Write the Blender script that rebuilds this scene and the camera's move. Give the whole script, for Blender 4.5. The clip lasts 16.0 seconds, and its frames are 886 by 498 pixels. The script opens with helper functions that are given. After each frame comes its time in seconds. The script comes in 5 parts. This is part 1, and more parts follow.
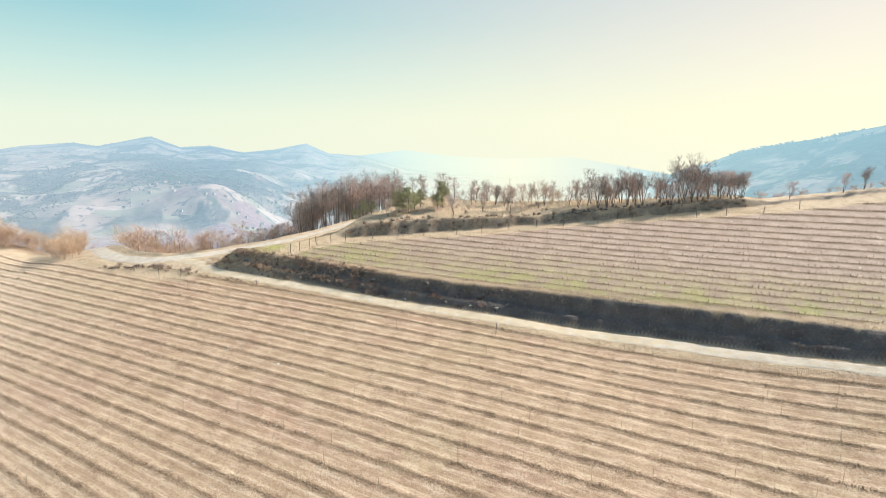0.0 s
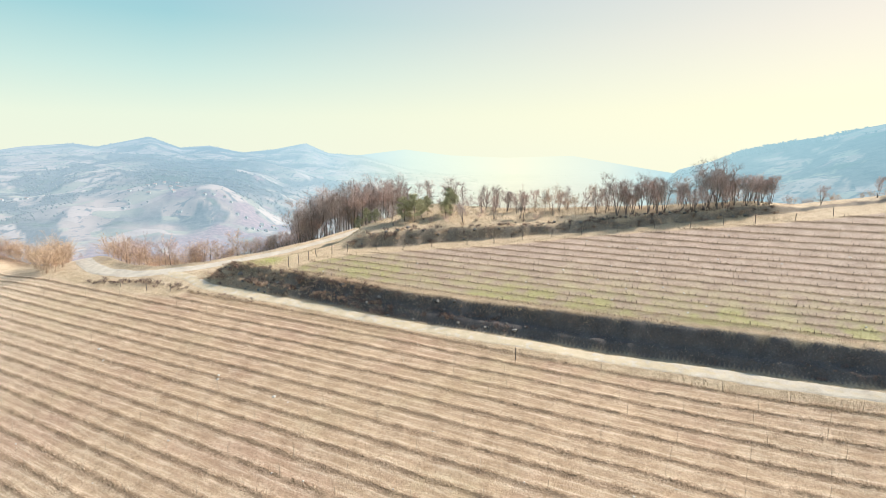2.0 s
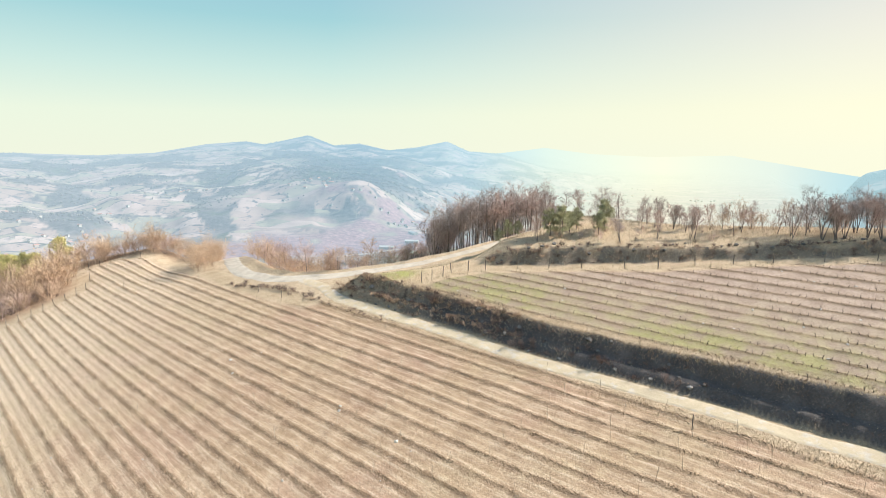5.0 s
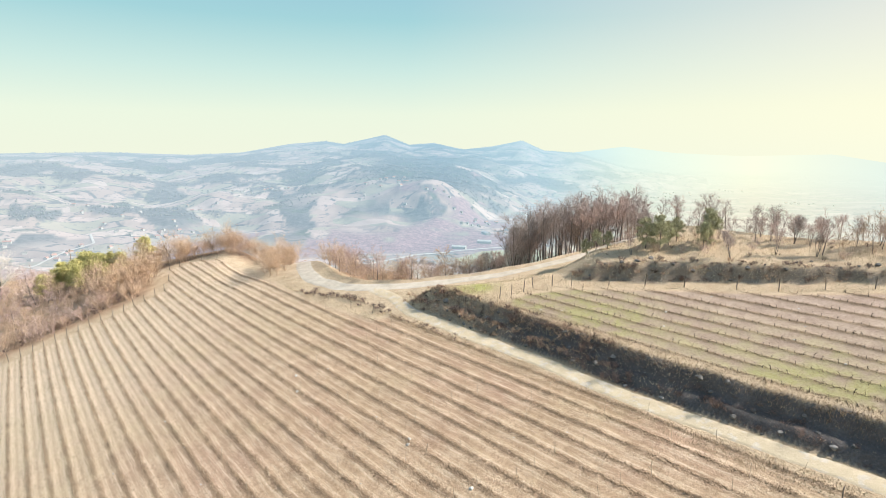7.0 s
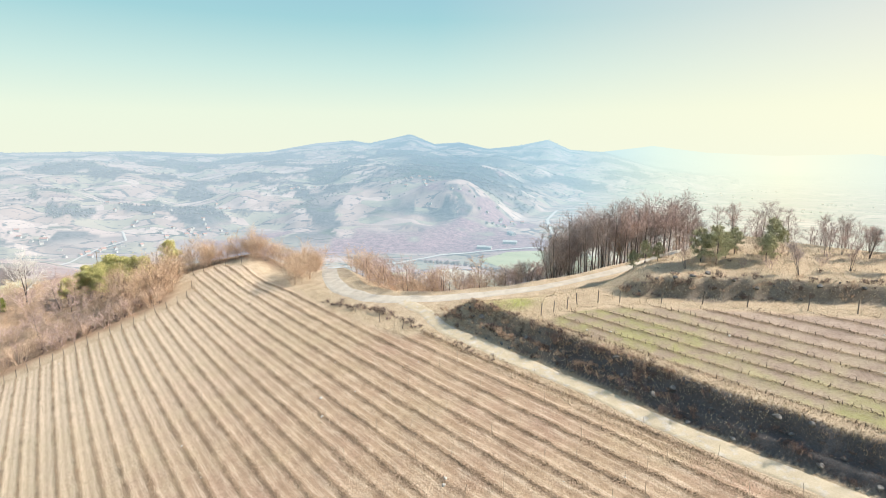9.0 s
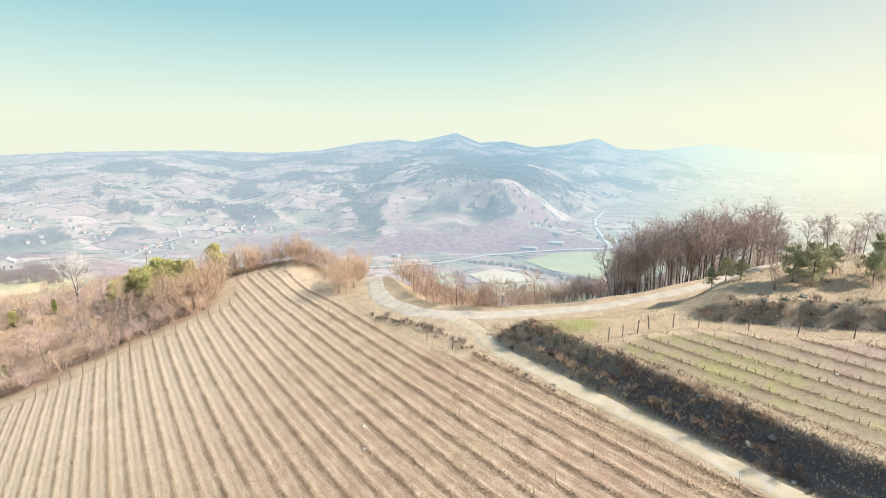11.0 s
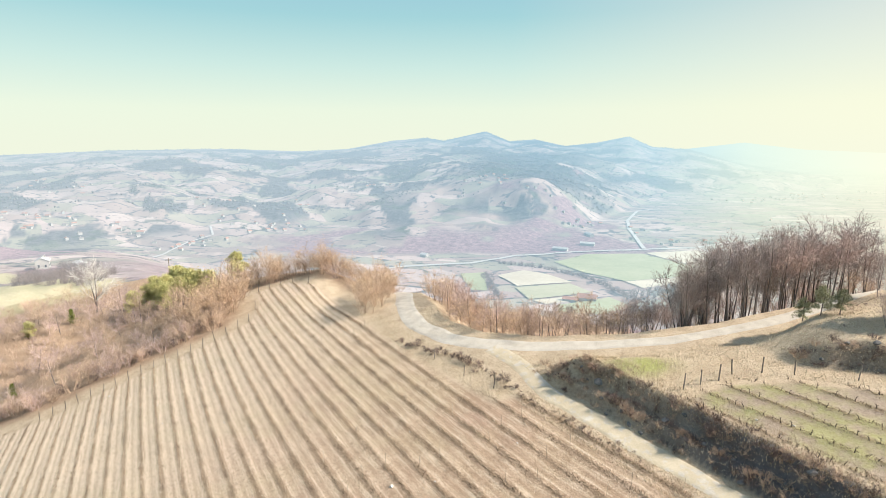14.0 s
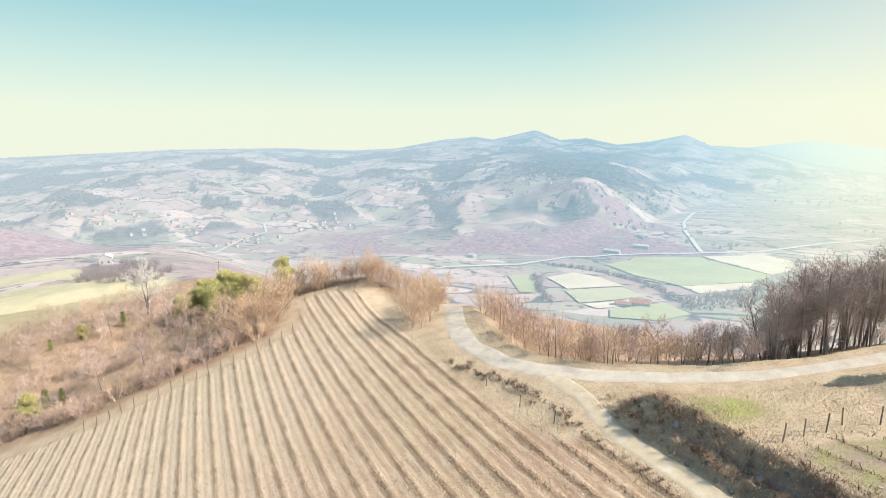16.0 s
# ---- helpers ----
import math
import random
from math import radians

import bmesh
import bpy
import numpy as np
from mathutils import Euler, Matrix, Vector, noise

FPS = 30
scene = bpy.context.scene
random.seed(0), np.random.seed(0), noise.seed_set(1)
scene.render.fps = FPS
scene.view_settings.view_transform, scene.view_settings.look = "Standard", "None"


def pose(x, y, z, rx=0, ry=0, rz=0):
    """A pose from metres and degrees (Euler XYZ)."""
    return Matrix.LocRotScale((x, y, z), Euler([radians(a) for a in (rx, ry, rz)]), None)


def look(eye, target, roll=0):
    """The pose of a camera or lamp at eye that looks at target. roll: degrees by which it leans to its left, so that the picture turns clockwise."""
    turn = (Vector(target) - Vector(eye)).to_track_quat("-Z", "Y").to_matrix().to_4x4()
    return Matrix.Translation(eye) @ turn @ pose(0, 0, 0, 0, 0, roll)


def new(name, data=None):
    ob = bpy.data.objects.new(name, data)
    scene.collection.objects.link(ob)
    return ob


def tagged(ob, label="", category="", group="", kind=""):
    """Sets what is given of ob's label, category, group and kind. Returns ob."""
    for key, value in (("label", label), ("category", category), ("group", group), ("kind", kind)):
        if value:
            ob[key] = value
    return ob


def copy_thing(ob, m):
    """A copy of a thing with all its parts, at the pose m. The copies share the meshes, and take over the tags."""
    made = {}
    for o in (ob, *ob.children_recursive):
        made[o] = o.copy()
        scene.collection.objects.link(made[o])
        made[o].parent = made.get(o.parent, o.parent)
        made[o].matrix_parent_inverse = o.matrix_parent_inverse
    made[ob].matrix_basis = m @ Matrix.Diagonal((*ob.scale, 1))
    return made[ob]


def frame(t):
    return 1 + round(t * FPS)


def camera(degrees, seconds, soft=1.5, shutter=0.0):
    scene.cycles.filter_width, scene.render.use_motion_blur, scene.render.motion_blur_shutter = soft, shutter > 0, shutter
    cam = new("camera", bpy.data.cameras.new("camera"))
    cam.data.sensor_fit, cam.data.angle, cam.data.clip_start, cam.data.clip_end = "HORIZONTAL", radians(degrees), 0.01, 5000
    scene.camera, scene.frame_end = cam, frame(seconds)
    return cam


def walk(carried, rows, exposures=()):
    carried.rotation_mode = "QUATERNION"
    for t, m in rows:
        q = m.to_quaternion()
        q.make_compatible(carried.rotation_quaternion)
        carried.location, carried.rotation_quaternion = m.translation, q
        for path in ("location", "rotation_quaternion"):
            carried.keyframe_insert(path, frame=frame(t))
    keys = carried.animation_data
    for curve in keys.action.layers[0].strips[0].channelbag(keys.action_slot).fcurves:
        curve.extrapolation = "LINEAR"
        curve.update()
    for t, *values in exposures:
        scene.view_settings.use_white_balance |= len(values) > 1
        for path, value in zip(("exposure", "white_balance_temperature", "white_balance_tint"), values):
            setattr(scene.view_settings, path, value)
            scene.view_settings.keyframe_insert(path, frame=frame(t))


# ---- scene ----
cam = camera(77.52, 16.0, soft=0.7)
# seconds, place, tilt, roll, heading
PATH = [
    (0, -2.490, -27.496, 27.181, 80.091, 0.074, -22.066),
    (0.5, -2.247, -25.556, 27.405, 80.078, 0.047, -22.055),
    (1, -1.903, -23.656, 27.625, 80.065, 0.003, -22.093),
    (1.5, -1.465, -21.785, 27.857, 80.024, -0.061, -22.080),
    (2, -1.187, -19.958, 28.146, 80.007, -0.111, -22.047),
    (2.5, -0.857, -18.059, 28.373, 80.011, -0.104, -22.006),
    (3, -0.504, -16.203, 28.576, 79.991, -0.141, -21.969),
    (3.5, -0.193, -14.409, 28.805, 79.953, -0.101, -20.890),
    (4, 0.120, -12.666, 29.028, 79.906, -0.079, -17.757),
    (4.5, 0.349, -10.833, 29.188, 79.874, 0.094, -13.151),
    (5, 0.635, -8.984, 29.384, 79.818, 0.160, -7.942),
    (5.2, 0.689, -8.251, 29.507, 79.802, 0.099, -6.128),
    (7.3, 0.161, -0.611, 29.932, 79.717, 0.110, -0.177),
    (7.5, 0.000, -0.000, 30.000, 79.719, 0.170, -0.035),
    (8, -0.373, 1.472, 30.162, 79.678, 0.115, 0.442),
    (8.5, -0.769, 2.932, 30.313, 79.659, 0.098, 1.147),
    (9, -1.180, 4.343, 30.475, 79.634, 0.056, 2.214),
    (9.2, -1.312, 4.889, 30.574, 79.610, 0.058, 2.931),
    (11.3, -2.983, 11.720, 31.281, 79.493, -0.007, 7.352),
    (11.5, -3.092, 12.306, 31.346, 79.476, 0.014, 7.712),
    (12, -3.553, 13.870, 31.548, 79.418, 0.004, 8.173),
    (12.5, -3.953, 15.415, 31.690, 79.399, -0.025, 8.531),
    (13, -4.394, 16.995, 31.825, 79.405, -0.005, 8.773),
    (13.5, -4.872, 18.599, 31.999, 79.376, -0.026, 9.169),
    (14, -5.395, 20.131, 32.237, 79.331, -0.050, 9.782),
    (14.5, -5.913, 21.613, 32.480, 79.310, -0.061, 11.214),
    (15, -6.400, 23.062, 32.681, 79.277, -0.095, 12.750),
    (15.5, -6.860, 24.417, 32.877, 79.256, -0.141, 13.985),
    (16, -7.266, 25.824, 33.051, 79.238, -0.164, 14.788),
]
walk(cam, [(t, pose(x, y, z, rx, 0, rz) @ pose(0, 0, 0, 0, 0, roll)) for t, x, y, z, rx, roll, rz in PATH])

# ---- light ----
SUN_AZ, SUN_EL = 87.0, 37.0   # degrees from +y towards +x, and above the horizon
sun_dir = Vector((math.sin(radians(SUN_AZ)) * math.cos(radians(SUN_EL)), math.cos(radians(SUN_AZ)) * math.cos(radians(SUN_EL)), math.sin(radians(SUN_EL))))
sun = new("sun", bpy.data.lights.new("sun", "SUN"))
sun.data.energy, sun.data.angle, sun.data.color = 5.0, radians(0.6), (1.0, 0.94, 0.86)
sun.matrix_world = look(sun_dir * 200, (0, 0, 0))


def ramp(nt, fac, stops, interpolation="LINEAR"):
    n = nt.nodes.new("ShaderNodeValToRGB")
    n.color_ramp.interpolation = interpolation
    els = n.color_ramp.elements
    while len(els) < len(stops):
        els.new(0.5)
    for e, (p, c) in zip(els, stops):
        e.position, e.color = p, (*c, 1) if len(c) == 3 else c
    nt.links.new(fac, n.inputs["Fac"])
    return n.outputs["Color"]


def mix(nt, fac, a, b, blend="MIX"):
    n = nt.nodes.new("ShaderNodeMix")
    n.data_type, n.blend_type = "RGBA", blend
    n.clamp_factor = True
    for socket, value in ((n.inputs[0], fac), (n.inputs[6], a), (n.inputs[7], b)):
        if hasattr(value, "default_value") or hasattr(value, "is_output"):
            nt.links.new(value, socket)
        else:
            socket.default_value = value if not isinstance(value, tuple) or len(value) == 4 else (*value, 1)
    return n.outputs[2]


def math_node(nt, op, a, b=0.0, clamp=False):
    n = nt.nodes.new("ShaderNodeMath")
    n.operation, n.use_clamp = op, clamp
    for socket, value in ((n.inputs[0], a), (n.inputs[1], b)):
        if hasattr(value, "is_output"):
            nt.links.new(value, socket)
        else:
            socket.default_value = value
    return n.outputs[0]


def map_range(nt, value, a, b, c=0.0, d=1.0):
    n = nt.nodes.new("ShaderNodeMapRange")
    nt.links.new(value, n.inputs["Value"])
    for key, v in (("From Min", a), ("From Max", b), ("To Min", c), ("To Max", d)):
        n.inputs[key].default_value = v
    return n.outputs["Result"]


def noise_tex(nt, vector, scale, detail=4.0, rough=0.55):
    n = nt.nodes.new("ShaderNodeTexNoise")
    n.inputs["Scale"].default_value, n.inputs["Detail"].default_value, n.inputs["Roughness"].default_value = scale, detail, rough
    nt.links.new(vector, n.inputs["Vector"])
    return n.outputs["Fac"]


# sky: pale at the horizon, teal above, warm and bright towards the sun
world = bpy.data.worlds.new("sky")
scene.world = world
world.use_nodes = True
wt = world.node_tree
wt.nodes.clear()
coord = wt.nodes.new("ShaderNodeTexCoord")
sky = wt.nodes.new("ShaderNodeTexSky")
sky.sky_type, sky.sun_disc = "NISHITA", False
sky.sun_elevation, sky.sun_rotation = radians(SUN_EL), radians(SUN_AZ)
sky.air_density, sky.dust_density = 1.2, 2.0
sep = wt.nodes.new("ShaderNodeSeparateXYZ")
wt.links.new(coord.outputs["Generated"], sep.inputs[0])
height = math_node(wt, "MAXIMUM", sep.outputs["Z"], 0.0)
cool = ramp(wt, height, [(0.0, (0.88, 0.93, 0.76)), (0.06, (0.82, 0.91, 0.75)), (0.13, (0.60, 0.80, 0.74)), (0.21, (0.36, 0.64, 0.68)), (0.34, (0.26, 0.48, 0.66)), (0.5, (0.28, 0.44, 0.62)), (1.0, (0.24, 0.38, 0.58))])
warm = ramp(wt, height, [(0.0, (0.98, 0.98, 0.76)), (0.07, (0.97, 0.94, 0.70)), (0.18, (0.88, 0.82, 0.70)), (0.3, (0.72, 0.70, 0.68)), (0.5, (0.42, 0.50, 0.62)), (1.0, (0.24, 0.38, 0.58))])
dot = wt.nodes.new("ShaderNodeVectorMath")
dot.operation = "DOT_PRODUCT"
wt.links.new(coord.outputs["Generated"], dot.inputs[0])
dot.inputs[1].default_value = Vector((sun_dir.x, sun_dir.y, 0.0)).normalized()
side = map_range(wt, dot.outputs["Value"], 0.0, 0.86)
painted = mix(wt, side, cool, warm)
dim = wt.nodes.new("ShaderNodeVectorMath")
dim.operation = "SCALE"
dim.inputs["Scale"].default_value = 0.1
wt.links.new(sky.outputs[0], dim.inputs[0])
blend = mix(wt, 0.1, painted, dim.outputs[0])
back = wt.nodes.new("ShaderNodeBackground")
back.inputs["Strength"].default_value = 0.69
wt.links.new(blend, back.inputs["Color"])
out = wt.nodes.new("ShaderNodeOutputWorld")
wt.links.new(back.outputs[0], out.inputs["Surface"])
scene.view_settings.exposure = 0.66


# ---- materials ----
def material(name, rough=0.9):
    m = bpy.data.materials.new(name)
    m.use_nodes = True
    nt = m.node_tree
    nt.nodes.clear()
    o = nt.nodes.new("ShaderNodeOutputMaterial")
    p = nt.nodes.new("ShaderNodeBsdfPrincipled")
    p.inputs["Roughness"].default_value = rough
    p.inputs["Specular IOR Level"].default_value = 0.2
    nt.links.new(p.outputs[0], o.inputs[0])
    return m, nt, p, o


def bump(nt, p, value, distance=0.05, strength=0.6):
    b = nt.nodes.new("ShaderNodeBump")
    b.inputs["Distance"].default_value, b.inputs["Strength"].default_value = distance, strength
    nt.links.new(value, b.inputs["Height"])
    nt.links.new(b.outputs[0], p.inputs["Normal"])


def position(nt):
    return nt.nodes.new("ShaderNodeNewGeometry").outputs["Position"]


def attribute(nt, name):
    n = nt.nodes.new("ShaderNodeAttribute")
    n.attribute_name = name
    return n.outputs["Fac"]


def simple_mat(name, a, b, scale, rough=0.9, relief=0.0, per_object=0.0):
    """Two tones mixed by two sizes of noise; per_object: how far the tone varies from thing to thing."""
    m, nt, p, _ = material(name, rough)
    pos = position(nt)
    f = math_node(nt, "ADD", math_node(nt, "MULTIPLY", noise_tex(nt, pos, scale), 0.6), math_node(nt, "MULTIPLY", noise_tex(nt, pos, scale * 7), 0.4))
    c = ramp(nt, f, [(0.36, a), (0.64, b)])
    if per_object:
        info = nt.nodes.new("ShaderNodeObjectInfo")
        v = map_range(nt, info.outputs["Random"], 0, 1, 1 - per_object, 1 + per_object)
        hsv = nt.nodes.new("ShaderNodeHueSaturation")
        nt.links.new(v, hsv.inputs["Value"])
        nt.links.new(c, hsv.inputs["Color"])
        c = hsv.outputs[0]
    nt.links.new(c, p.inputs["Base Color"])
    if relief:
        bump(nt, p, noise_tex(nt, pos, scale * 5), relief)
    return m


# ---- the lie of the land ----
def vnoise(x, y, seed=0):
    """Smooth value noise between -1 and 1 over numpy arrays."""
    xi, yi = np.floor(x), np.floor(y)
    fx, fy = x - xi, y - yi
    fx, fy = fx * fx * (3 - 2 * fx), fy * fy * (3 - 2 * fy)

    def h(a, b):
        v = np.sin(a * 127.1 + b * 311.7 + seed * 74.7) * 43758.5453
        return (v - np.floor(v)) * 2 - 1
    return (h(xi, yi) * (1 - fx) + h(xi + 1, yi) * fx) * (1 - fy) + (h(xi, yi + 1) * (1 - fx) + h(xi + 1, yi + 1) * fx) * fy


def fbm(x, y, octaves=4, seed=0):
    total, amp = 0.0, 0.5
    for i in range(octaves):
        total = total + amp * vnoise(x * 2 ** i, y * 2 ** i, seed + i)
        amp *= 0.5
    return total


def step(a, b, x):
    t = np.clip((x - a) / (b - a), 0, 1)
    return t * t * (3 - 2 * t)


def quad(c, x, y):
    x, y = np.clip(x, -95, 140) / 50, (np.clip(y, -30, 135) - 60) / 50
    return c[0] + c[1] * x + c[2] * y + c[3] * x * x + c[4] * x * y + c[5] * y * y


def low_field(x, y):
    return quad((3.879, 7.541, 10.307, -1.576, 0.044, -0.671), x, y) + 0.003 * np.maximum(0, np.minimum(x, 80) - 38) ** 2 * step(120, 50, y)


def high_field(x, y):
    return quad((7.06, 3.84, 8.18, 0.65, -0.29, -0.36), x, y)


def to_line(x, y, pts):
    """Distance to a polyline, the nearest place on it, and how far along it that lies."""
    best = np.full(np.shape(x), 1e9)
    qx, qy, along = np.zeros_like(best), np.zeros_like(best), np.zeros_like(best)
    run = 0.0
    for (ax, ay), (bx, by) in zip(pts, pts[1:]):
        dx, dy = bx - ax, by - ay
        n = math.hypot(dx, dy)
        t = np.clip(((x - ax) * dx + (y - ay) * dy) / (n * n), 0, 1)
        px, py = ax + t * dx, ay + t * dy
        d = np.hypot(x - px, y - py)
        m = d < best
        best, qx, qy, along = np.where(m, d, best), np.where(m, px, qx), np.where(m, py, qy), np.where(m, run + t * n, along)
        run += n
    return best, qx, qy, along


def inside(x, y, pts):
    c = np.zeros(np.shape(x), bool)
    for (ax, ay), (bx, by) in zip(pts, pts[1:] + pts[:1]):
        hit = ((ay > y) != (by > y)) & (x < (bx - ax) * (y - ay) / ((by - ay) or 1e-9) + ax)
        c ^= hit
    return c


ROAD = [(-31.5, 119), (-29.2, 115), (-27.6, 110), (-26.4, 105), (-24.5, 99), (-21.6, 93.4), (-17.2, 89.4), (-12.2, 86.9), (-5.9, 85.2), (2.6, 84.2), (10.4, 84.1), (15.6, 85.1), (21.2, 86.6), (28, 89.5), (38, 95)]
BROW = [(-170, 20), (-128, 80), (-108, 122), (-80, 138), (-52, 131), (-38, 122), (-30.5, 116), (-25.0, 111), (-22.0, 104), (-18.4, 95.4), (-12, 89.8), (-4, 87.3), (6, 86.2), (16, 87.3), (24, 89.6), (36, 93), (56, 80), (80, 67.5), (100, 58.5), (140, 46), (240, 15), (240, -160), (-170, -160)]


def track_u(s):
    """The track's middle across the bank, for a place s along it."""
    shift = np.interp(s, [-70, -45, -30, -20, -10, 0, 8, 16, 25, 35, 50], [-1.2, -0.4, 0.6, 1.2, 1.15, 0.85, 0.45, 0.0, -0.2, 0.05, 0.2])
    return 50.4 + 0.0010 * np.maximum(0, 20 - s) ** 2 + 0.02 * np.maximum(0, s - 45) + shift


def plateau(x, y):
    s, u = (y - x) * 0.70711, (x + y) * 0.70711
    uc = track_u(s)
    wob = 0.9 * fbm(x / 2.6, y / 2.6, 4, 5)
    b = 0.34 * step(1.4, 2.3, u - uc + 0.6 * wob) + 0.66 * step(2.8, 4.4, u - uc + wob)
    d_road = to_line(x, y, ROAD)[0]
    b = b * step(1.8, 7.5, d_road) * step(61, 55, s)
    over = np.maximum(0, y - 92) ** 2
    roll = over * (0.0012 + 0.0056 * step(-50, -33, x) * step(14, -4, x))
    z = (low_field(x, y) - roll) * (1 - b) + high_field(x, y) * b
    q = y - (76 - 0.275 * (x - 19.7)) + 0.9 * fbm(x / 2.5, y / 2.5, 4, 8)
    z = z + (1.4 + 0.7 * step(55, 40, x)) * step(0, 1.7, q) * step(17, 25, x) * step(108, 96, x) * step(2.0, 5.0, d_road)
    return z + 0.10 * fbm(x / 4, y / 4, 4, 2)


def valley_slope(x, y):
    a = np.degrees(np.arctan2(-(x + 20), y - 70))
    return 0.34 + (0.15 - 0.34) * step(18, 46, a)


def hills(x, y):
    """The valley floor and the hills beyond it."""
    r = np.hypot(x, y - 30)
    az = np.degrees(np.arctan2(-x, y - 30))
    floor = -150 + 4 * fbm(x / 160, y / 160, 3, 3)
    sky_az = [-63, -60.2, -57.7, -55.4, -51.5, -49, -45.2, -42.5]
    right = np.interp(az, sky_az, [2.45, 1.85, 1.27, 0.9, 0.12, -0.95, -2.0, -3.6])
    t = np.clip((r - 420) / (1500 - 420), 0, 1)
    top = 28 + 1500 * np.tan(np.radians(right))
    c = floor + np.maximum(0, top - floor) * t ** 0.7 * step(-42, -46.5, az) + 14 * fbm(x / 130, y / 130, 5, 11) * t * (1 - t) * 4
    c = np.where(az < -41, c - np.maximum(0, r - 1500) * 0.4, -1e3)
    sky_az = [-26, -18, -14.1, -10.6, -8.4, -5.4, -2.4, 0.6, 3.1, 5.6, 9.8, 11.5, 15, 19.6, 24.1, 31.3, 40.8, 47.4, 53.2, 70]
    sky_el = [-2.87, -1.6, -0.41, -0.15, 0.84, 0.23, -0.08, 0.58, 0.38, 1.39, 0.46, 0.75, 0.48, -0.36, -0.57, -0.31, -0.42, -0.71, -1.0, -0.8]
    broad = sum(np.interp(az + o, sky_az, sky_el) for o in np.arange(-12, 13, 3)) / 9
    crest = step(2400, 3600, r)
    top = 32 + 3600 * np.tan(np.radians(broad + (np.interp(az, sky_az, sky_el) - broad) * crest))
    start = sum(np.interp(az + o + 3 * fbm(x / 500, y / 500, 2, 90), [-28, -18, -9, -5, -2, 22, 30, 60], [3000, 2400, 1800, 1250, 960, 950, 1150, 1100]) for o in (-7, -3.5, 0, 3.5, 7)) / 5
    t = np.clip((r - start) / (3600 - start), 0, 1)
    fold = (95 * fbm(x / 560 + 0.4 * y / 560, y / 560, 5, 21) + 10 * fbm(x / 130, y / 130, 3, 27)) * np.clip(t * 8, 0, 1) * (1 - t)
    ease = ((t + 0.04) ** 0.62 - 0.136) / 0.889
    along_spur = np.interp(r, [950, 1100, 1300, 1500, 2000], [-5.0, -2.0, 2.0, 5.0, 7.0])
    spur = 12 * np.exp(-np.abs((az - along_spur + 3 * fbm(x / 180, y / 180, 3, 87)) / 8.0) ** 1.5) * step(900, 1250, r) * step(2200, 1500, r)
    a = floor + (top - floor) * ease + spur + fold + 24 * fbm(x / 150, y / 150, 4, 33) * step(0.0, 0.12, t) * (1 - step(0.75, 1.0, t))
    a = np.where(az > -26, a - np.maximum(0, r - 3600) * 0.5, floor)
    a = a + 85 * np.exp(-(((x + 760) / 180) ** 2 + ((y - 520) / 160) ** 2))
    far = 32 + 4500 * np.tan(np.radians(np.interp(az, [-46, -42.4, -35.4, -28.7, -23, -18.4, -12], [-2.4, -1.8, -0.5, -0.7, -0.43, 0.2, -0.6])))
    t = np.clip((r - 3400) / 1100, 0, 1)
    f = np.where((az < -10) & (az > -50), floor + (far - floor) * t ** 1.2, -1e3)
    return np.maximum(np.maximum(a, f), np.maximum(c, floor))


def brow_points():
    pts = []
    for (ax, ay), (bx, by) in zip(BROW[:-2], BROW[1:-1]):
        n = max(1, int(math.hypot(bx - ax, by - ay) / 5))
        pts += [(ax + (bx - ax) * i / n, ay + (by - ay) * i / n) for i in range(n)]
    return np.array(pts)


BROW_PTS = brow_points()
BROW_AT = BROW_PTS, plateau(BROW_PTS[:, 0], BROW_PTS[:, 1])


def land(x, y):
    x, y = np.asarray(x, float), np.asarray(y, float)
    d, qx, qy, _ = to_line(x, y, BROW + BROW[:1])
    d = np.where(inside(x, y, BROW), 0, d)
    out = d > 0
    top = plateau(np.where(out, qx, x), np.where(out, qy, y))
    pts, pz = BROW_AT
    ox, oy = x[out], y[out]
    num, den = np.zeros_like(ox), np.zeros_like(ox)
    for (ax, ay), az in zip(pts, pz):
        w = ((ox - ax) ** 2 + (oy - ay) ** 2 + 4) ** -1.5
        num, den = num + w * az, den + w
    t = step(0, 14, d[out])
    top[out] = top[out] * (1 - t) + num / np.maximum(den, 1e-30) * t
    slope = valley_slope(x, y)
    fall = slope * d + 2.2 * (1 - np.exp(-d / 7)) * step(0.13, 0.25, slope)
    near = top - fall + np.clip(d / 25, 0, 1) * (3.0 * fbm(x / 45, y / 45, 4, 40) + 0.6 * fbm(x / 6, y / 6, 3, 44)) - np.clip(d / 300, 0, 1) * 8 * fbm(x / 200, y / 200, 3, 50)
    if not np.any(d >= 60):
        return near
    h = hills(x, y)
    k = 12.0 * np.clip(d / 120, 0, 1) + 1e-3
    m = np.maximum(near, h)
    return np.where(d < 60, near, m + np.exp(-np.abs(near - h) / k) * k * 0.5)


def rows_low(x, y):
    """Counts the rows of the lower vineyard: whole numbers lie on a row."""
    x, y = x / 50, (y - 60) / 50
    c = (16.023, 15.755, -0.736, 1.061, 0.365, 1.705, 2.69, 0.341, -1.126)
    return 0.3 + c[0] * x + c[1] * y + c[2] * x * x + c[3] * x * y + c[4] * y * y + c[5] * x ** 3 + c[6] * x * x * y + c[7] * x * y * y + c[8] * y ** 3


ROWS = 4.50, 1.273, -0.0242


def rows_high(x, y):
    """Counts the rows of the upper vineyard, about two metres apart by the bank and wider higher up."""
    w = (x * 0.685 + y * 0.7285) / 3.05
    return ROWS[0] + ROWS[1] * (w - 22) + ROWS[2] * (w - 22) ** 2


